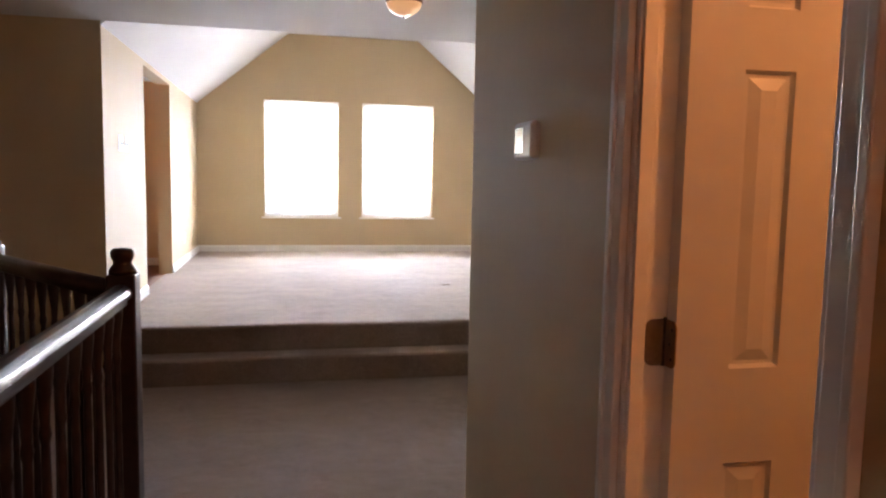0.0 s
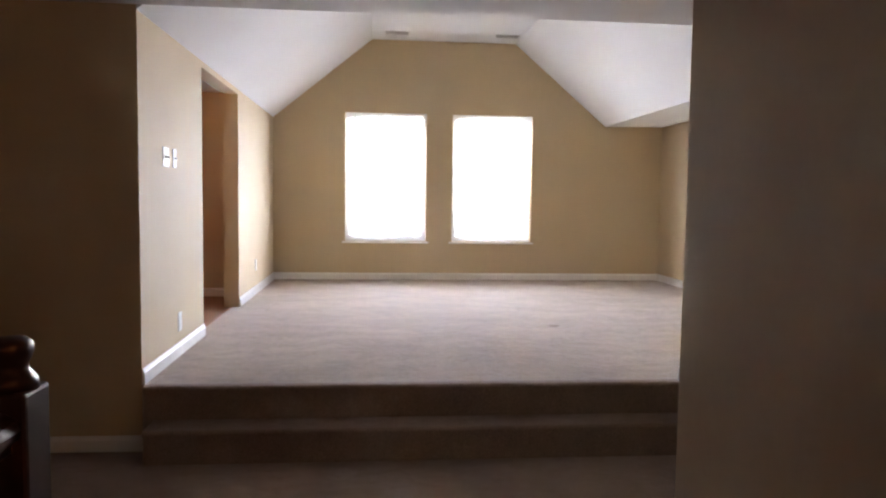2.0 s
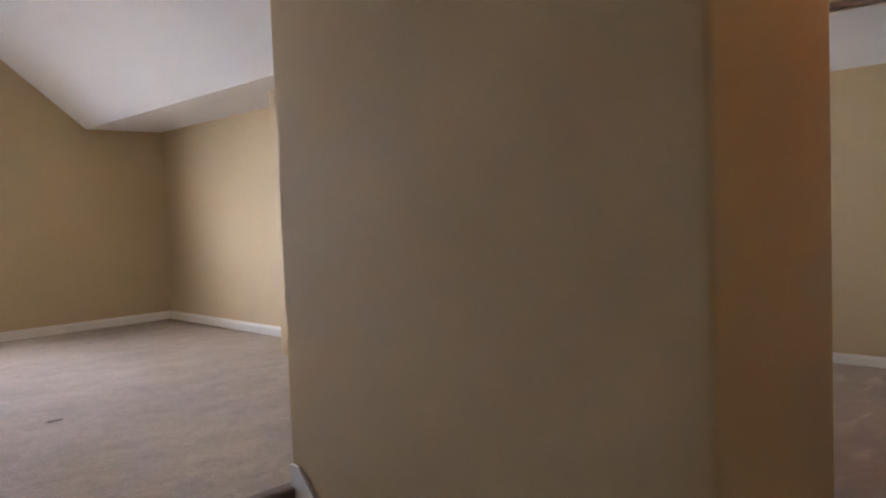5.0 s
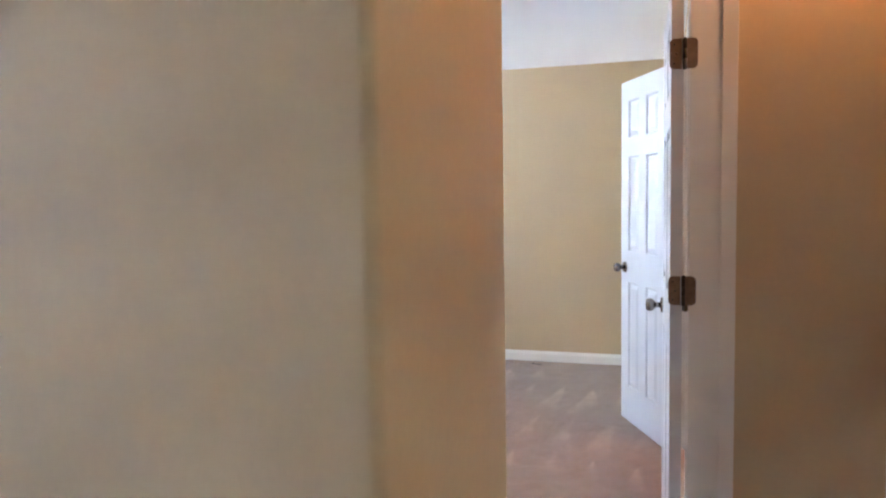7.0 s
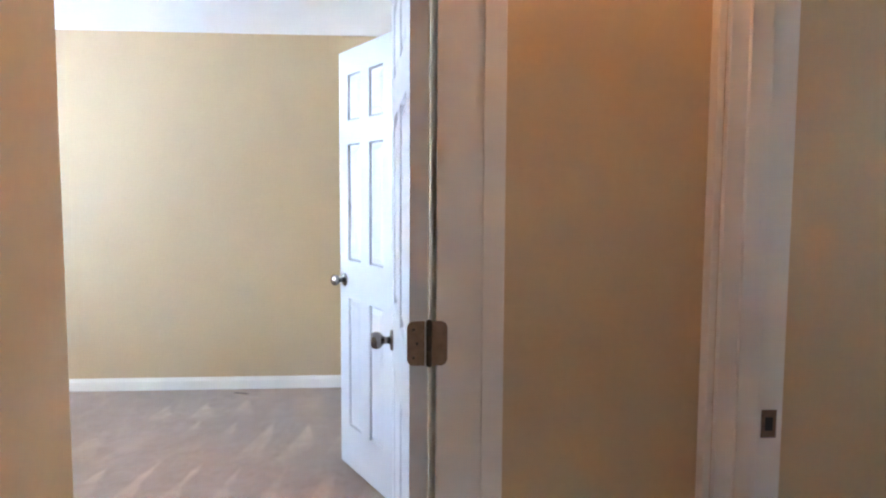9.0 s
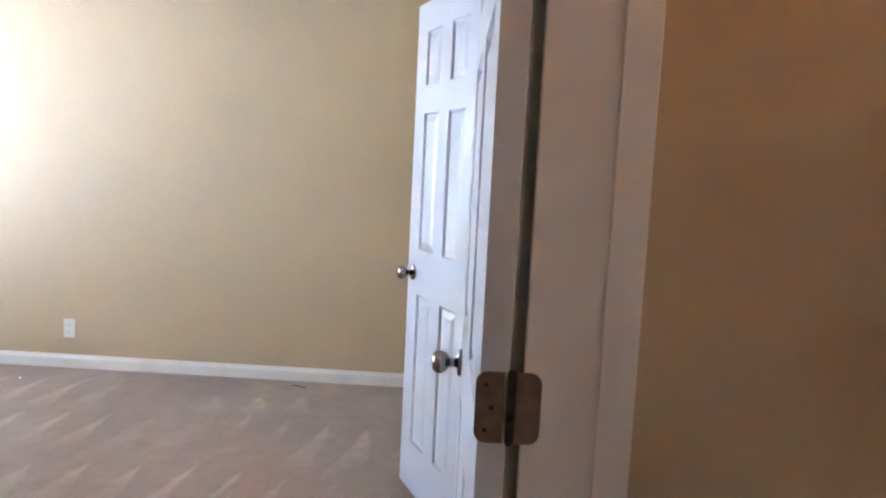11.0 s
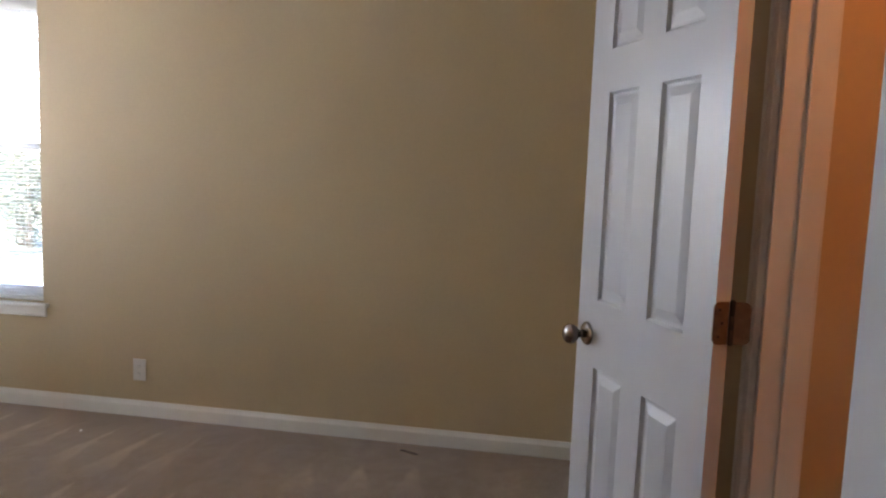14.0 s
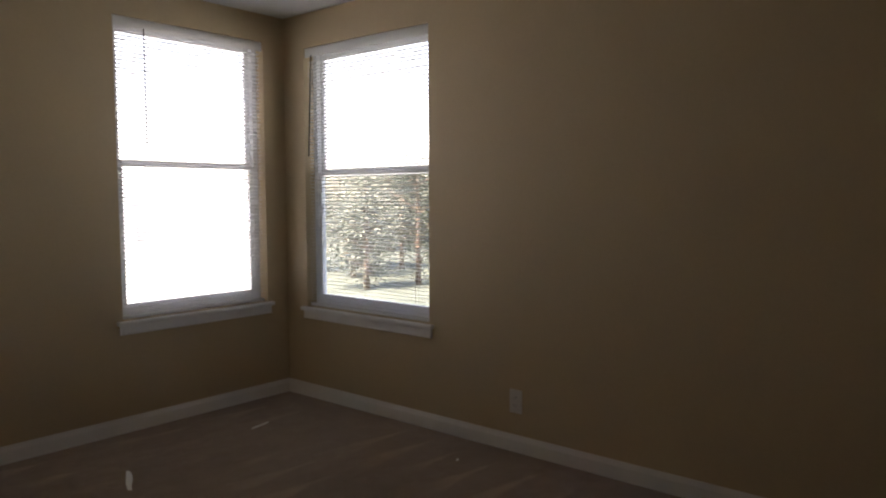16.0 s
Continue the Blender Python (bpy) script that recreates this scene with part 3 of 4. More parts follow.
def hinge_leaf(w, h):
    r, pts = 0.014, []
    for cx, cz, a0 in ((w - r, h / 2 - r, 0), (w - r, -h / 2 + r, -90)):
        arc = [(cx + r * math.cos(radians(a)), cz + r * math.sin(radians(a))) for a in (range(90, -1, -18) if a0 == 0 else range(0, -91, -18))]
        pts += arc
    pts = [(0.005, h / 2)] + pts + [(0.005, -h / 2)]
    return prism(pts, 'y', -0.0016, 0.0012)


def six_panel_door(name, label, width, height, m, knob_z=0.915, swing=1, leaf_dir=None, hinges=(0.27, 1.087, 1.80), stile=0.13, mullion=0.117):
    """A door leaf from its hinge pin at the origin along +x; z from the floor; the pin lies on the +y face when swing is 1."""
    t = 0.035
    door = thing(name, label, "door", m)
    y = -swing * t / 2
    st, mul = stile, mullion
    rows = ((0.22, 0.855), (1.04, 1.595), (1.705, height - 0.115))
    cols = ((st, (width - mul) / 2), ((width + mul) / 2, width - st))
    z0, z1 = 0.012, height
    slabs = [(0.002, st, z0, z1), (width - st, width, z0, z1)]
    zs = [z0] + [v for r in rows for v in r] + [z1]
    for a, b in zip(zs[::2], zs[1::2]):
        slabs.append((st, width - st, a, b))
    for a, b in rows:
        slabs.append((cols[0][1], cols[1][0], a, b))
    bm = bmesh.new()
    for a, b, c, d in slabs:
        add_box(bm, a, b, y - t / 2, y + t / 2, c, d)
    bmesh.ops.remove_doubles(bm, verts=bm.verts[:], dist=1e-5)
    body = part("door_body", bm, DOORWHITE, door)
    for c in cols:
        for r in rows:
            part("panel", moved(raised_panel(c[0], c[1], r[0], r[1], t), pose(0, y, 0)), DOORWHITE, door)
    knob_root = part("latch_plate", box(width - 0.0005, width + 0.001, y - 0.0125, y + 0.0125, knob_z - 0.028, knob_z + 0.028, 0.0004), NICKEL, door, "nickel latch plate")
    for s in (1, -1):
        mm = pose(width - 0.062, y + s * t / 2, knob_z, -90 * s, 0, 0)
        part("rosette", moved(lathe([(0.0, 0.0), (0.033, 0.0), (0.033, 0.004), (0.029, 0.009), (0.013, 0.011)]), mm), NICKEL, door, "satin nickel rosette")
        part("knob", moved(lathe([(0.012, 0.010), (0.011, 0.022), (0.013, 0.030), (0.021, 0.036), (0.0265, 0.045), (0.0275, 0.054), (0.025, 0.063),
                                  (0.018, 0.069), (0.0, 0.071)], 24), mm), NICKEL, door, "round satin nickel knob")
    for hz in hinges:
        hinge = part("hinge", moved(hinge_leaf(0.040, 0.089), Matrix.Translation((0, 0, hz)) @ pose(0, 0, 0, 0, 0, -90 * swing)),
                     BRONZE, door, "aged brass butt hinge with rounded corners")
        part("hinge_pin", moved(lathe([(0.0, -0.048), (0.004, -0.047), (0.006, -0.044), (0.006, -0.015), (0.005, -0.0148), (0.005, -0.0142), (0.006, -0.014), (0.006, 0.014),
                                       (0.005, 0.0142), (0.005, 0.0148), (0.006, 0.015), (0.006, 0.044), (0.004, 0.047), (0.0, 0.048)], 12), pose(0, swing * 0.004, hz)),
             DARKMETAL, hinge)
        if leaf_dir is not None:
            part("hinge_leaf", moved(hinge_leaf(0.040, 0.089), Matrix.Translation((0, 0, hz)) @ pose(0, 0, 0, 0, 0, leaf_dir)), BRONZE, door, "aged brass hinge leaf on the jamb")
        for dz in (-0.028, 0.0, 0.028):
            part("screw", moved(lathe([(0.0, 0.0), (0.0035, 0.0), (0.003, 0.0012), (0.0, 0.0013)], 8),
                                Matrix.Translation((-0.0017, -swing * (0.020 + (0.007 if dz else 0)), hz + dz)) @ pose(0, 0, 0, 0, -90, 0)), DARKMETAL, door)
    return door


# bedroom door, swung fully open
six_panel_door("bedroom_door", "white six-panel bedroom door standing wide open", 0.90, 2.035,
               pose(HE - 0.0235, -2.106, 0.0, 0, 0, 1.6), swing=-1, leaf_dir=-90)
# bath door, swung open past the wall
six_panel_door("bath_door", "white six-panel bath door standing open in the bedroom", 0.615, 2.035,
               pose(6.055, -2.092, 0.0, 0, 0, 25.0), swing=-1, leaf_dir=-90 - 25, knob_z=0.94, stile=0.108, mullion=0.100)
# linen room door
six_panel_door("linen_door", "white six-panel door standing open, lit warm from inside", 0.53, 2.035,
               pose(TW + 0.075, DD[1] - 0.020, 0.0, 0, 0, 0.0), swing=1, leaf_dir=180, stile=0.115, mullion=0.09)

strike = thing("strike_plate", "dark metal strike plate on the door jamb", "strike plate", pose(DC[1] - 0.0185, HS - 0.108, 0.92))
part("plate", box(-0.0015, 0.0, -0.016, 0.016, -0.029, 0.029, 0.0006), BRONZE, strike)
part("latch_hole", box(-0.0022, -0.0015, -0.008, 0.008, -0.014, 0.014), SLOT, strike)


# ---------------------------------------------------------------- windows and blinds
def window(name, width, height, m, label, tilt=12.0, wand_x=0.12, wand_swing=0.0, nose=0.032, apron=True, blind_label="white horizontal mini blind hanging fully down"):
    """A double-hung window, seen from inside: x along the wall, y outwards, z up from the sill; the wall face is y = 0."""
    w = thing(name, label, "window", m, kind="structure")
    f = 0.034
    part("window_frame", merge(box(0, f, 0.075, 0.135, 0, height), box(width - f, width, 0.075, 0.135, 0, height),
                               box(f, width - f, 0.075, 0.135, 0, f), box(f, width - f, 0.075, 0.135, height - f, height)), VINYL, w)
    mid = height * 0.525
    s = 0.030
    part("upper_sash", merge(box(f, f + s, 0.105, 0.13, mid, height - f), box(width - f - s, width - f, 0.105, 0.13, mid, height - f),
                             box(f + s, width - f - s, 0.105, 0.13, mid - 0.02, mid + 0.02), box(f + s, width - f - s, 0.105, 0.13, height - f - s, height - f)), VINYL, w)
    part("lower_sash", merge(box(f, f + s, 0.078, 0.103, f, mid), box(width - f - s, width - f, 0.078, 0.103, f, mid),
                             box(f + s, width - f - s, 0.078, 0.103, mid - 0.02, mid + 0.02), box(f + s, width - f - s, 0.078, 0.103, f, f + s + 0.01)), VINYL, w)
    for a, b, y in ((mid + 0.02, height - f - s, 0.117), (f + s + 0.01, mid - 0.02, 0.090)):
        pane = part("pane", box(f + s, width - f - s, y - 0.002, y + 0.002, a, b), GLASS, w)
        pane.visible_shadow = False
    part("sash_lock", box(width / 2 - 0.03, width / 2 + 0.03, 0.066, 0.080, mid + 0.0, mid + 0.018, 0.004), VINYL, w)
    sill = part("window_sill", merge(box(-0.035, width + 0.035, -nose, 0.0, -0.024, -0.001, 0.005), box(0.001, width - 0.001, 0.0, 0.075, -0.018, -0.001)), TRIM, w)
    if apron:
        part("window_apron", merge(box(-0.02, width + 0.02, -0.014, -0.0005, -0.068, -0.0245, 0.003), box(-0.02, width + 0.02, -0.018, -0.0005, -0.075, -0.068, 0.002)), TRIM, w)
    # blind
    b = thing("window_blind", blind_label, "window blind", m)
    y = 0.034
    part("head_rail", box(0.006, width - 0.006, y - 0.020, y + 0.020, height - 0.034, height - 0.002, 0.002), BLIND, b)
    part("valance", box(0.003, width - 0.003, y - 0.027, y - 0.022, height - 0.058, height - 0.002, 0.002), BLIND, b)
    part("bottom_rail", box(0.008, width - 0.008, y - 0.013, y + 0.013, 0.004, 0.022, 0.004), BLIND, b)
    prof = []
    for i in range(5):
        u = -0.0125 + 0.025 * i / 4
        prof.append((u, 0.0022 * (1 - (u / 0.0125) ** 2)))
    slat = prism(prof + [(u, z - 0.0006) for u, z in prof[::-1]], 'x', 0.008, width - 0.008)
    me = mesh_of("slat", slat, BLIND)
    z = 0.040
    rnd = random.Random(len(name) + int(width * 1000))
    while z < height - 0.065:
        share("slat", me, b, pose(0, y, z, tilt + rnd.uniform(-1.5, 1.5), rnd.uniform(-0.15, 0.15), 0))
        z += 0.0215
    for cx in (0.12, width / 2, width - 0.12):
        for dy in (-0.0128, 0.0128):
            part("ladder_cord", box(cx - 0.0006, cx + 0.0006, y + dy - 0.0006, y + dy + 0.0006, 0.02, height - 0.03), BLIND, b)
    wand = part("tilt_wand", moved(lathe([(0.0, -0.62), (0.0045, -0.615), (0.0045, -0.10), (0.0035, -0.08), (0.0035, 0.0)], 8),
                                   pose(wand_x, y - 0.034, height - 0.05, 0, wand_swing, 0)), SCREEN, b, "thin clear plastic tilt wand")
    return w


window("window_1", 1.003, 1.579, pose(0.865, NY1, 0.838), "white double-hung window blown out by daylight", tilt=16, nose=0.018, apron=False)
window("window_2", 1.005, 1.579, pose(2.191, NY1, 0.838), "white double-hung window with white blind", tilt=16, nose=0.018, apron=False)
window("window_3", WR[1] - WR[0], WR[3] - WR[2], pose(BX1, WR[1], WR[2], 0, 0, -90), "white double-hung bedroom window in the corner", tilt=-11, wand_x=0.07, wand_swing=3.0)
window("window_4", WL[1] - WL[0], WL[3] - WL[2], pose(WL[0], BY1, WL[2]), "white double-hung bedroom window beside the corner", tilt=-13, wand_x=0.17)
window("window_6", SW[1] - SW[0], SW[3] - SW[2], pose(SW[1], -5.3, SW[2], 0, 0, 180), "white double-hung window of the side room", tilt=-50)
side_window = thing("window_5", "small narrow window in the room past the loft doorway", "window", pose(LSW[0], 3.50, LSW[2]), kind="structure")
part("window_frame", merge(box(0, 0.03, 0.06, 0.12, 0, 0.47), box(0.37, 0.40, 0.06, 0.12, 0, 0.47), box(0.03, 0.37, 0.06, 0.12, 0, 0.03), box(0.03, 0.37, 0.06, 0.12, 0.44, 0.47)), VINYL, side_window)
pane = part("pane", box(0.03, 0.37, 0.088, 0.092, 0.03, 0.44), GLASS, side_window)
pane.visible_shadow = False


# ---------------------------------------------------------------- stair railing
def baluster_bm(h):
    prof = [(0.016, 0.0), (0.016, 0.03), (0.013, 0.035), (0.017, 0.05), (0.013, 0.065), (0.015, 0.16), (0.012, 0.30), (0.010, 0.52), (0.0105, h - 0.24),
            (0.009, h - 0.17), (0.013, h - 0.15), (0.010, h - 0.13), (0.012, h - 0.09), (0.017, h - 0.05), (0.020, h - 0.02), (0.020, h)]
    return lathe(prof, 10)


def newel_bm(h):
    turned = lathe([(0.040, h - 0.080), (0.039, h - 0.066), (0.034, h - 0.058), (0.027, h - 0.050), (0.026, h - 0.042), (0.030, h - 0.034), (0.034, h - 0.022),
                    (0.033, h - 0.010), (0.025, h - 0.003), (0.0, h)], 24)
    return merge(box(-0.041, 0.041, -0.041, 0.041, 0.0, h - 0.078, 0.006), turned, box(-0.052, 0.052, -0.052, 0.052, 0.0, 0.14, 0.006))


def rail_bm(length):
    prof = [(-0.020, 0.0), (-0.020, 0.012), (-0.031, 0.020), (-0.034, 0.034), (-0.029, 0.048), (-0.015, 0.057), (0.0, 0.060),
            (0.015, 0.057), (0.029, 0.048), (0.034, 0.034), (0.031, 0.020), (0.020, 0.012), (0.020, 0.0)]
    bm = prism(prof, 'x', 0.0, length)
    for f in bm.faces:
        f.smooth = len(f.verts) == 4
    return bm


railing = thing("stair_railing", "dark cherry wooden stair railing with turned balusters", "railing")
RAIL_Z = 1.0
BAL = mesh_of("baluster", baluster_bm(RAIL_Z + 0.006), DARKWOOD)
NEWELS = ((RX, -2.82), (0.0, -1.90), (-0.88, -0.75), (RX, -6.72))
for nx, ny in NEWELS:
    part("newel_post", moved(newel_bm(1.165), pose(nx, ny, 0.0, 0, 0, 0)), DARKWOOD, railing)
for (ax, ay), (bx, by) in ((NEWELS[3], NEWELS[0]), (NEWELS[0], NEWELS[1]), (NEWELS[1], NEWELS[2]), (NEWELS[2], (-0.88, -0.002))):
    run = Vector((bx - ax, by - ay))
    ang = math.degrees(math.atan2(run.y, run.x))
    part("handrail", moved(rail_bm(run.length - 0.07), pose(ax + run.x / run.length * 0.035, ay + run.y / run.length * 0.035, RAIL_Z, 0, 0, ang)), DARKWOOD, railing)
    part("shoe_rail", moved(box(0.04, run.length - 0.04, -0.022, 0.022, 0.0, 0.014, 0.003), pose(ax, ay, 0.0, 0, 0, ang)), DARKWOOD, railing)
    count = max(1, round(run.length / 0.105) - 1)
    for i in range(count):
        k = (i + 1) / (count + 1)
        share("baluster", BAL, railing, pose(ax + run.x * k, ay + run.y * k, 0.0))


# ---------------------------------------------------------------- ceiling lamps and vents
def dome_lamp(x, y, z, label):
    lamp = thing("ceiling_lamp", label, "ceiling lamp", pose(x, y, z) @ Matrix.Scale(0.68, 4))
    part("base_plate", lathe([(0.0, 0.0), (0.15, 0.0), (0.152, -0.012), (0.145, -0.022), (0.0, -0.023)][::-1], 32), NICKEL, lamp)
    part("glass_dome", lathe([(0.0, -0.125), (0.04, -0.122), (0.08, -0.108), (0.115, -0.082), (0.136, -0.05), (0.142, -0.0235), (0.0, -0.0232)], 32), DOME, lamp, "frosted glass dome, lit warm").visible_shadow = False
    part("finial", lathe([(0.0, -0.145), (0.008, -0.142), (0.010, -0.134), (0.006, -0.126), (0.012, -0.1245)], 12), NICKEL, lamp)
    return lamp


dome_lamp(1.80, -1.08, CEIL, "flush ceiling lamp with a lit frosted dome")
dome_lamp(4.305, -2.50, CEIL, "flush hall ceiling lamp with a lit frosted dome")
# dome for the added rear light, out of view
dome_lamp(1.20, -6.00, CEIL, "unseen flush ceiling lamp added at the rear of the landing")
dome_lamp(2.55, -4.70, CEIL, "flush ceiling lamp in the linen room")
dome_lamp(5.50, -2.62, 2.38, "flush ceiling lamp in the bath")
dome_lamp(-1.3, 1.9, 2.40, "flush ceiling lamp in the room past the loft doorway")


def vent(x, y, z):
    v = thing("ceiling_vent", "small white louvred vent in the loft ceiling", "vent", pose(x, y, z), group="loft ceiling vents")
    w, d = 0.30, 0.15
    part("frame", merge(box(-w / 2, w / 2, -d / 2, -d / 2 + 0.02, -0.008, 0, 0.002), box(-w / 2, w / 2, d / 2 - 0.02, d / 2, -0.008, 0, 0.002),
                        box(-w / 2, -w / 2 + 0.02, -d / 2 + 0.02, d / 2 - 0.02, -0.008, 0), box(w / 2 - 0.02, w / 2, -d / 2 + 0.02, d / 2 - 0.02, -0.008, 0),
                        box(-0.012, 0.012, -d / 2 + 0.02, d / 2 - 0.02, -0.008, 0)), VENTWHITE, v)
    part("backing", box(-w / 2 + 0.02, w / 2 - 0.02, -d / 2 + 0.02, d / 2 - 0.02, -0.0015, -0.0005), SLOT, v)
    for i in range(6):
        part("slat", moved(box(-w / 2 + 0.021, w / 2 - 0.021, -0.009, 0.009, -0.0005, 0.0005), pose(0, -0.045 + i * 0.018, -0.006, 68, 0, 0)), VENTWHITE, v)
    return v


vent(1.48, 4.65, 3.30)
vent(2.78, 4.63, 3.30)


# ---------------------------------------------------------------- plates on the walls
def wall_plate(name, label, category, m, w, h, gangs, socket=False):
    """A plate on a wall face; x along the wall, -y into the room."""
    p = thing(name, label, category, m)
    part("cover_plate", box(-w / 2, w / 2, -0.006, -0.0003, -h / 2, h / 2, 0.0022), PLASTIC, p)
    for i in range(gangs):
        cx = (i - (gangs - 1) / 2) * 0.046
        if socket:
            for cz in (0.020, -0.020):
                face = part("receptacle", box(cx - 0.017, cx + 0.017, -0.0085, -0.0062, cz - 0.014, cz + 0.014, 0.001), PLASTIC, p)
                for dx in (-0.006, 0.006):
                    part("slot", box(cx + dx - 0.001, cx + dx + 0.001, -0.0090, -0.0086, cz - 0.004, cz + 0.006), SLOT, p)
        else:
            part("toggle", moved(box(-0.005, 0.005, -0.014, 0.0, -0.006, 0.006, 0.0015), pose(cx, -0.006, 0.002, 20, 0, 0)), PLASTIC, p)
            part("toggle_bezel", box(cx - 0.008, cx + 0.008, -0.0072, -0.0062, -0.014, 0.014), PLASTIC, p)
    for cz in ((0.0,) if socket else (0.030, -0.030)):
        part("screw", moved(lathe([(0.0, 0.0), (0.003, 0.0), (0.002, 0.001), (0.0, 0.001)], 8), pose(0, -0.006, cz, 90, 0, 0)), PLASTIC, p)
    return p


wall_plate("light_switch", "white double light switch plate on the cream wall", "light switch", pose(0, 0.487, 1.602, 0, 0, 90), 0.118, 0.115, 2)
wall_plate("light_switch", "white single light switch plate on the cream wall", "light switch", pose(0, 0.672, 1.602, 0, 0, 90), 0.072, 0.115, 1)
wall_plate("wall_outlet", "white wall outlet low on the loft wall", "outlet", pose(0, 0.755, 0.575, 0, 0, 90), 0.072, 0.118, 1, True)
wall_plate("wall_outlet", "white wall outlet beyond the loft doorway", "outlet", pose(0, 3.72, 0.66, 0, 0, 90), 0.072, 0.118, 1, True)
wall_plate("wall_outlet", "white wall outlet low on the bedroom wall", "outlet", pose(BX1, 0.46, 0.255, 0, 0, -90), 0.072, 0.118, 1, True)
wall_plate("wall_outlet", "white wall outlet low beside the carpeted steps", "outlet", pose(SX, -0.84, 0.285, 0, 0, -90), 0.072, 0.118, 1, True)

th = thing("thermostat", "white wall thermostat with grey screen", "thermostat", pose(TW, -3.30, 1.490, 0, 0, -90))
part("housing", box(-0.072, 0.072, -0.026, -0.0005, -0.049, 0.049, 0.012, 4), PLASTIC, th)
part("wall_base", box(-0.066, 0.066, -0.006, -0.0003, -0.044, 0.044, 0.002), PLASTIC, th)
part("screen", box(-0.056, 0.012, -0.0276, -0.0262, -0.032, 0.034, 0.0006), SCREEN, th, "grey liquid crystal screen")


# ---------------------------------------------------------------- lint and painted sun slivers on the carpets
def scrap(name, label, category, x, y, z, length, width, rz, mat):
    rnd = random.Random(int(abs(x * 977 + y * 131)))
    bm = bmesh.new()
    n = 6
    lo, hi = [], []
    for i in range(n + 1):
        u = (i / n - 0.5) * length
        bend = 0.12 * width * math.sin(i * 1.1)
        k = width / 2 * (0.6 + 0.4 * math.sin(math.pi * i / n)) * rnd.uniform(0.8, 1.2)
        h = 0.002 + 0.003 * abs(math.sin(i * 0.9))
        lo.append((u, bend - k, h))
        hi.append((u, bend + k, h))
    top = [(bm.verts.new(a), bm.verts.new(b)) for a, b in zip(lo, hi)]
    bot = [(bm.verts.new((a[0], a[1], 0.0005)), bm.verts.new((b[0], b[1], 0.0005))) for a, b in zip(lo, hi)]
    for i in range(n):
        bm.faces.new((top[i][0], top[i + 1][0], top[i + 1][1], top[i][1]))
        bm.faces.new((bot[i][1], bot[i + 1][1], bot[i + 1][0], bot[i][0]))
        bm.faces.new((bot[i][0], bot[i + 1][0], top[i + 1][0], top[i][0]))
        bm.faces.new((top[i][1], top[i + 1][1], bot[i + 1][1], bot[i][1]))
    bm.faces.new((bot[0][0], top[0][0], top[0][1], bot[0][1]))
    bm.faces.new((top[n][0], bot[n][0], bot[n][1], top[n][1]))
    ob = part(name, bm, mat)
    ob.matrix_basis = pose(x, y, z, 0, 0, rz)
    return tagged(ob, label, category)


scrap("carpet_lint", "small dark piece of lint on the bedroom carpet", "lint", 7.855, -1.055, 0.0, 0.10, 0.018, 70, LINT)
scrap("carpet_lint", "small dark piece of lint on the loft carpet", "lint", 2.69, 1.74, F, 0.08, 0.025, 5, LINT)
# white strips that paint slivers of sunlight onto the carpet
scrap("sun_sliver", "thin white strip drawn as a sliver of sunlight on the bedroom carpet", "scrap", 7.41, 1.79, 0.0, 0.13, 0.014, 12, SUN_SLIVER)
scrap("sun_sliver", "long white strip drawn as a sliver of sunlight on the bedroom carpet", "scrap", 6.56, 1.59, 0.0, 0.24, 0.026, 66, SUN_SLIVER)
scrap("sun_sliver", "tiny white piece drawn as a sun spot near the bedroom wall", "scrap", 7.70, 0.61, 0.0, 0.02, 0.012, 40, SUN_SLIVER)

# ---------------------------------------------------------------- outdoors
GZ = -3.1
structure("ground", box(-600, 600, -600, 600, GZ - 0.5, GZ), GRASS, "green lawn below the windows, reaching to the horizon", "ground")

structure("pavement", box(-20, 8.6, 5.6, 21, GZ - 0.3, GZ + 0.03), CONCRETE, "pale concrete drive below the windows", "pavement")


def house(x, y, w, d, h, rz, label):
    hs = thing("neighbour_house", label, "house", pose(x, y, GZ, 0, 0, rz), group="neighbouring houses")
    part("wall", box(-w / 2, w / 2, -d / 2, d / 2, 0, h), SIDING, hs)
    part("roof", prism([(-d / 2 - 0.5, h - 0.1), (d / 2 + 0.5, h - 0.1), (d / 2 + 0.5, h + 0.05), (0.0, h + d * 0.28), (-d / 2 - 0.5, h + 0.05)], 'x', -w / 2 - 0.4, w / 2 + 0.4), ROOFING, hs)
    for s in (-1, 1):
        for i in range(4):
            for z in (1.0, 3.7):
                if z + 1.3 > h:
                    continue
                cx = -w / 2 + (i + 0.5) * w / 4
                lo, hi = sorted((s * (d / 2 + 0.002), s * (d / 2 + 0.05)))
                part("window", merge(box(cx - 0.5, cx + 0.5, lo, hi, z, z + 1.3, 0.01)), DARKPANE, hs)
    return hs


house(24.0, 52.0, 16, 10, 4.4, 8, "two-storey neighbouring house with grey shingle roof")
house(0.0, 62.0, 16, 10, 4.2, -6, "two-storey neighbouring house with beige siding")
house(48.0, 14.0, 14, 9, 3.4, 75, "low neighbouring house behind the trees")


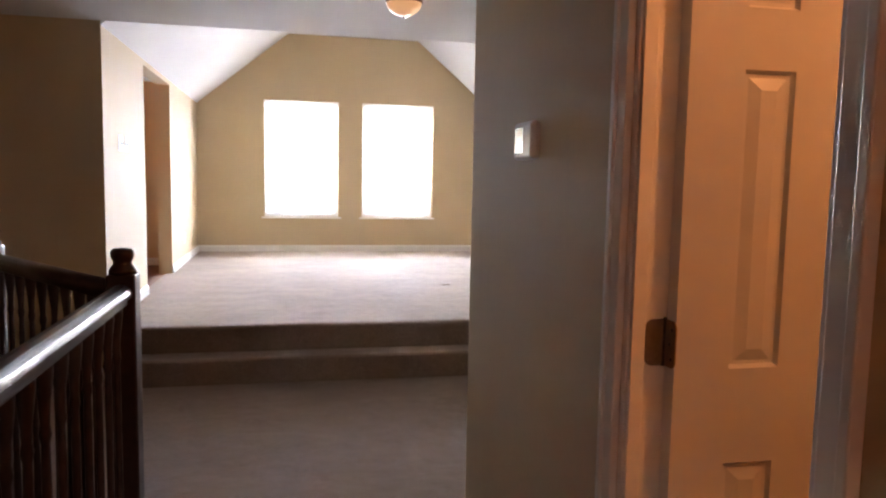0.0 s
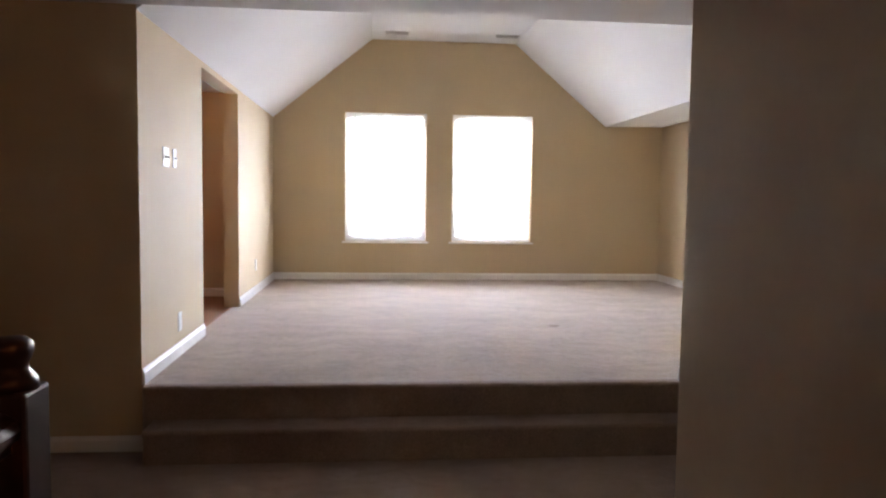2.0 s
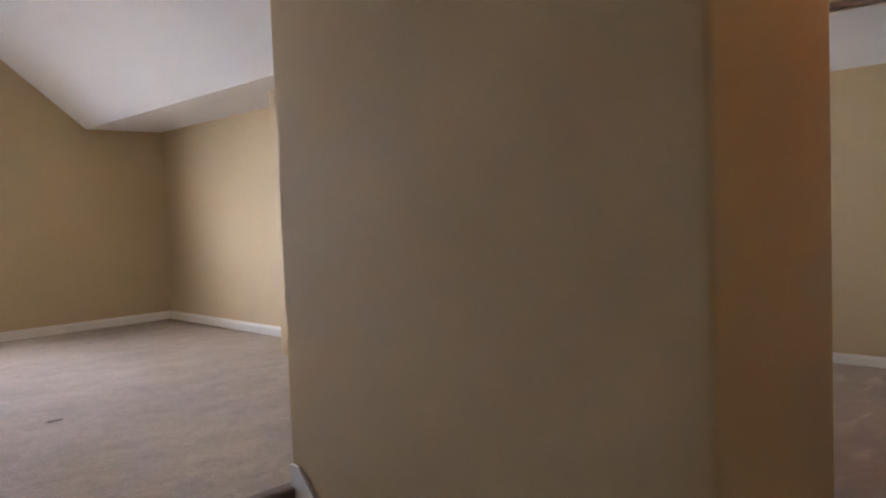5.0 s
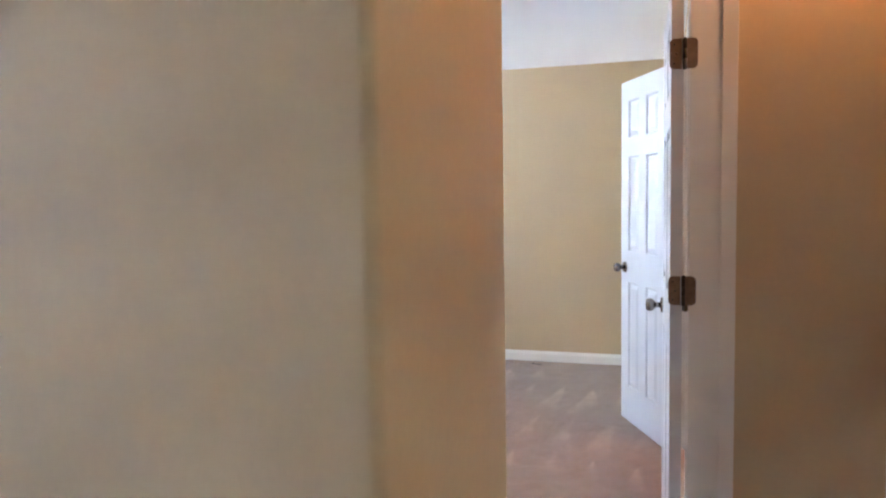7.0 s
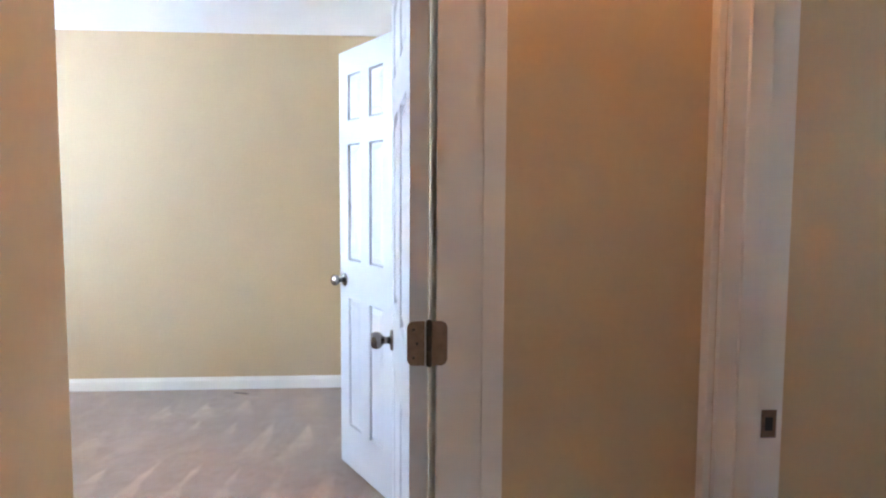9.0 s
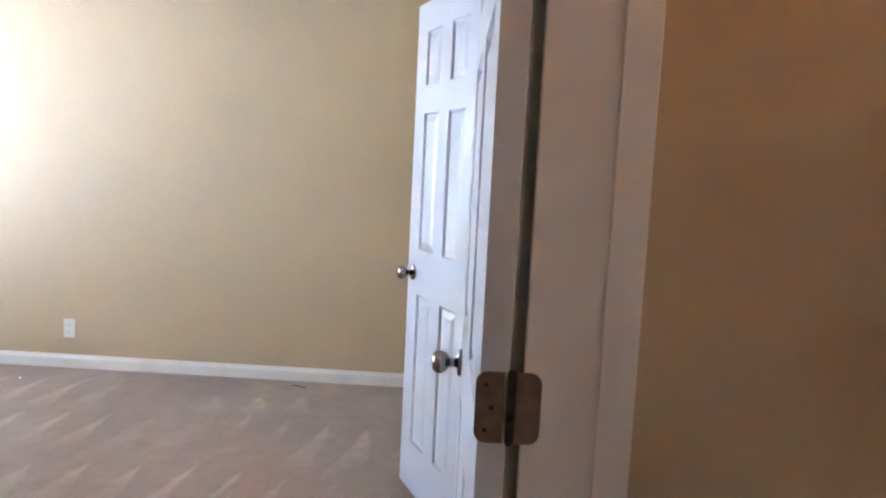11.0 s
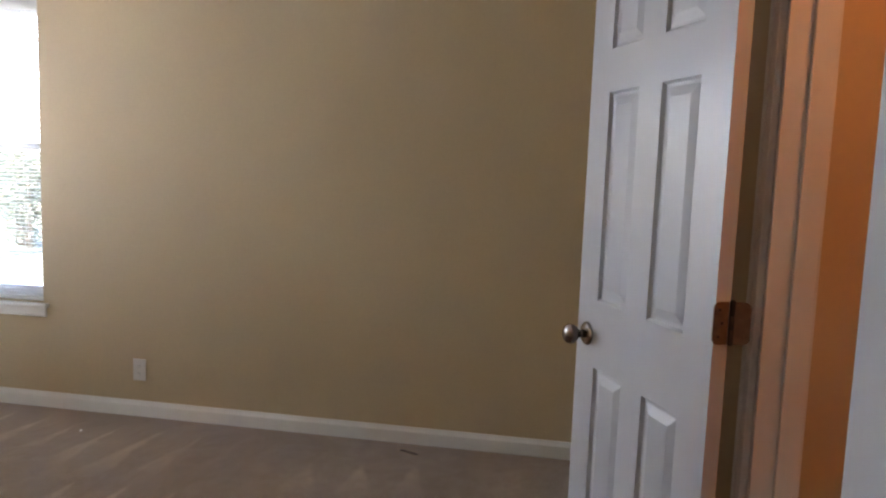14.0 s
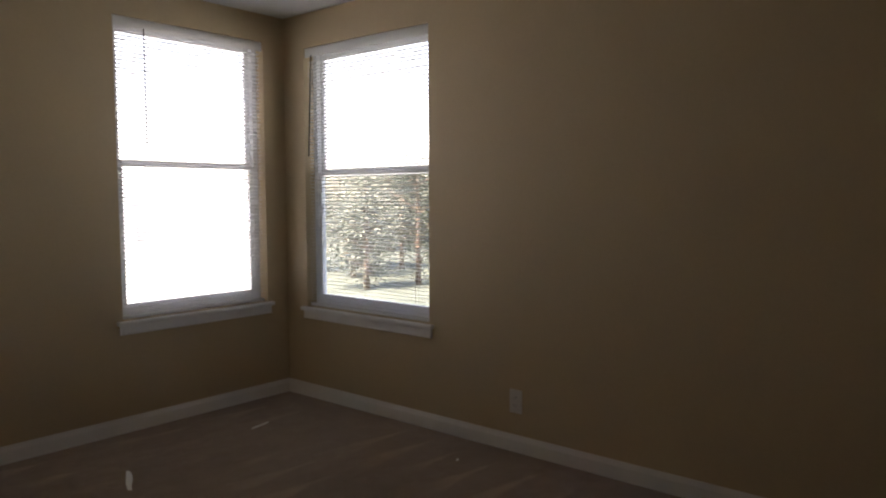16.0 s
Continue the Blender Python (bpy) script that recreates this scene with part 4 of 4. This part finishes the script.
def tree(x, y, h, seed):
    rnd = random.Random(seed)
    tr = thing("tree", "leafy green tree with an uneven crown outside the windows", "tree", pose(x, y, GZ, 0, 0, rnd.uniform(0, 360)), group="trees outside")
    limbs = [lathe([(0.16, 0.0), (0.12, h * 0.2), (0.09, h * 0.5), (0.03, h * 0.85), (0.0, h * 0.9)], 9)]
    tips = []
    for i in range(12):
        z = h * rnd.uniform(0.08, 0.75)
        a = rnd.uniform(0, 360)
        length = h * rnd.uniform(0.2, 0.36)
        m = Matrix.Translation((0, 0, z)) @ pose(0, 0, 0, 0, rnd.uniform(40, 65), a)
        limbs.append(moved(lathe([(0.05, 0), (0.03, length * 0.6), (0.0, length)], 6), m))
        tips.append(m @ Vector((0, 0, length)))
        tips.append(m @ Vector((0, 0, length * 0.6)))
    part("trunk", merge(*limbs), BARK, tr)
    tips += [Vector((0, 0, h * k)) for k in (0.12, 0.3, 0.5, 0.7, 0.8, 0.92)]
    verts, faces = [], []
    for tip in tips:
        for _ in range(150):
            c = tip + Vector((rnd.gauss(0, 1), rnd.gauss(0, 1), rnd.gauss(0, 0.8))) * h * 0.075
            r = rnd.uniform(0.05, 0.11)
            u = Vector((rnd.gauss(0, 1), rnd.gauss(0, 1), rnd.gauss(0, 1))).normalized()
            w = u.orthogonal().normalized()
            n0 = len(verts)
            verts += [tuple(c - u * r), tuple(c + w * r * 0.5), tuple(c + u * r), tuple(c - w * r * 0.5)]
            faces.append((n0, n0 + 1, n0 + 2, n0 + 3))
    me = bpy.data.meshes.new("crown")
    me.from_pydata(verts, [], faces)
    me.materials.append(LEAF)
    crown = new("crown", me)
    crown.parent = tr
    return tr


rnd = random.Random(11)
for k in range(34):
    far = rnd.uniform(20, 60)
    tree(BX1 + far, rnd.uniform(0.62, 1.42) * far + 1.5, 4.6 + 0.055 * far + rnd.uniform(0.0, 0.8), 30 + k)
for k in range(6):
    tree(rnd.uniform(4, 16), rnd.uniform(26, 44), rnd.uniform(3.8, 4.6), 70 + k)
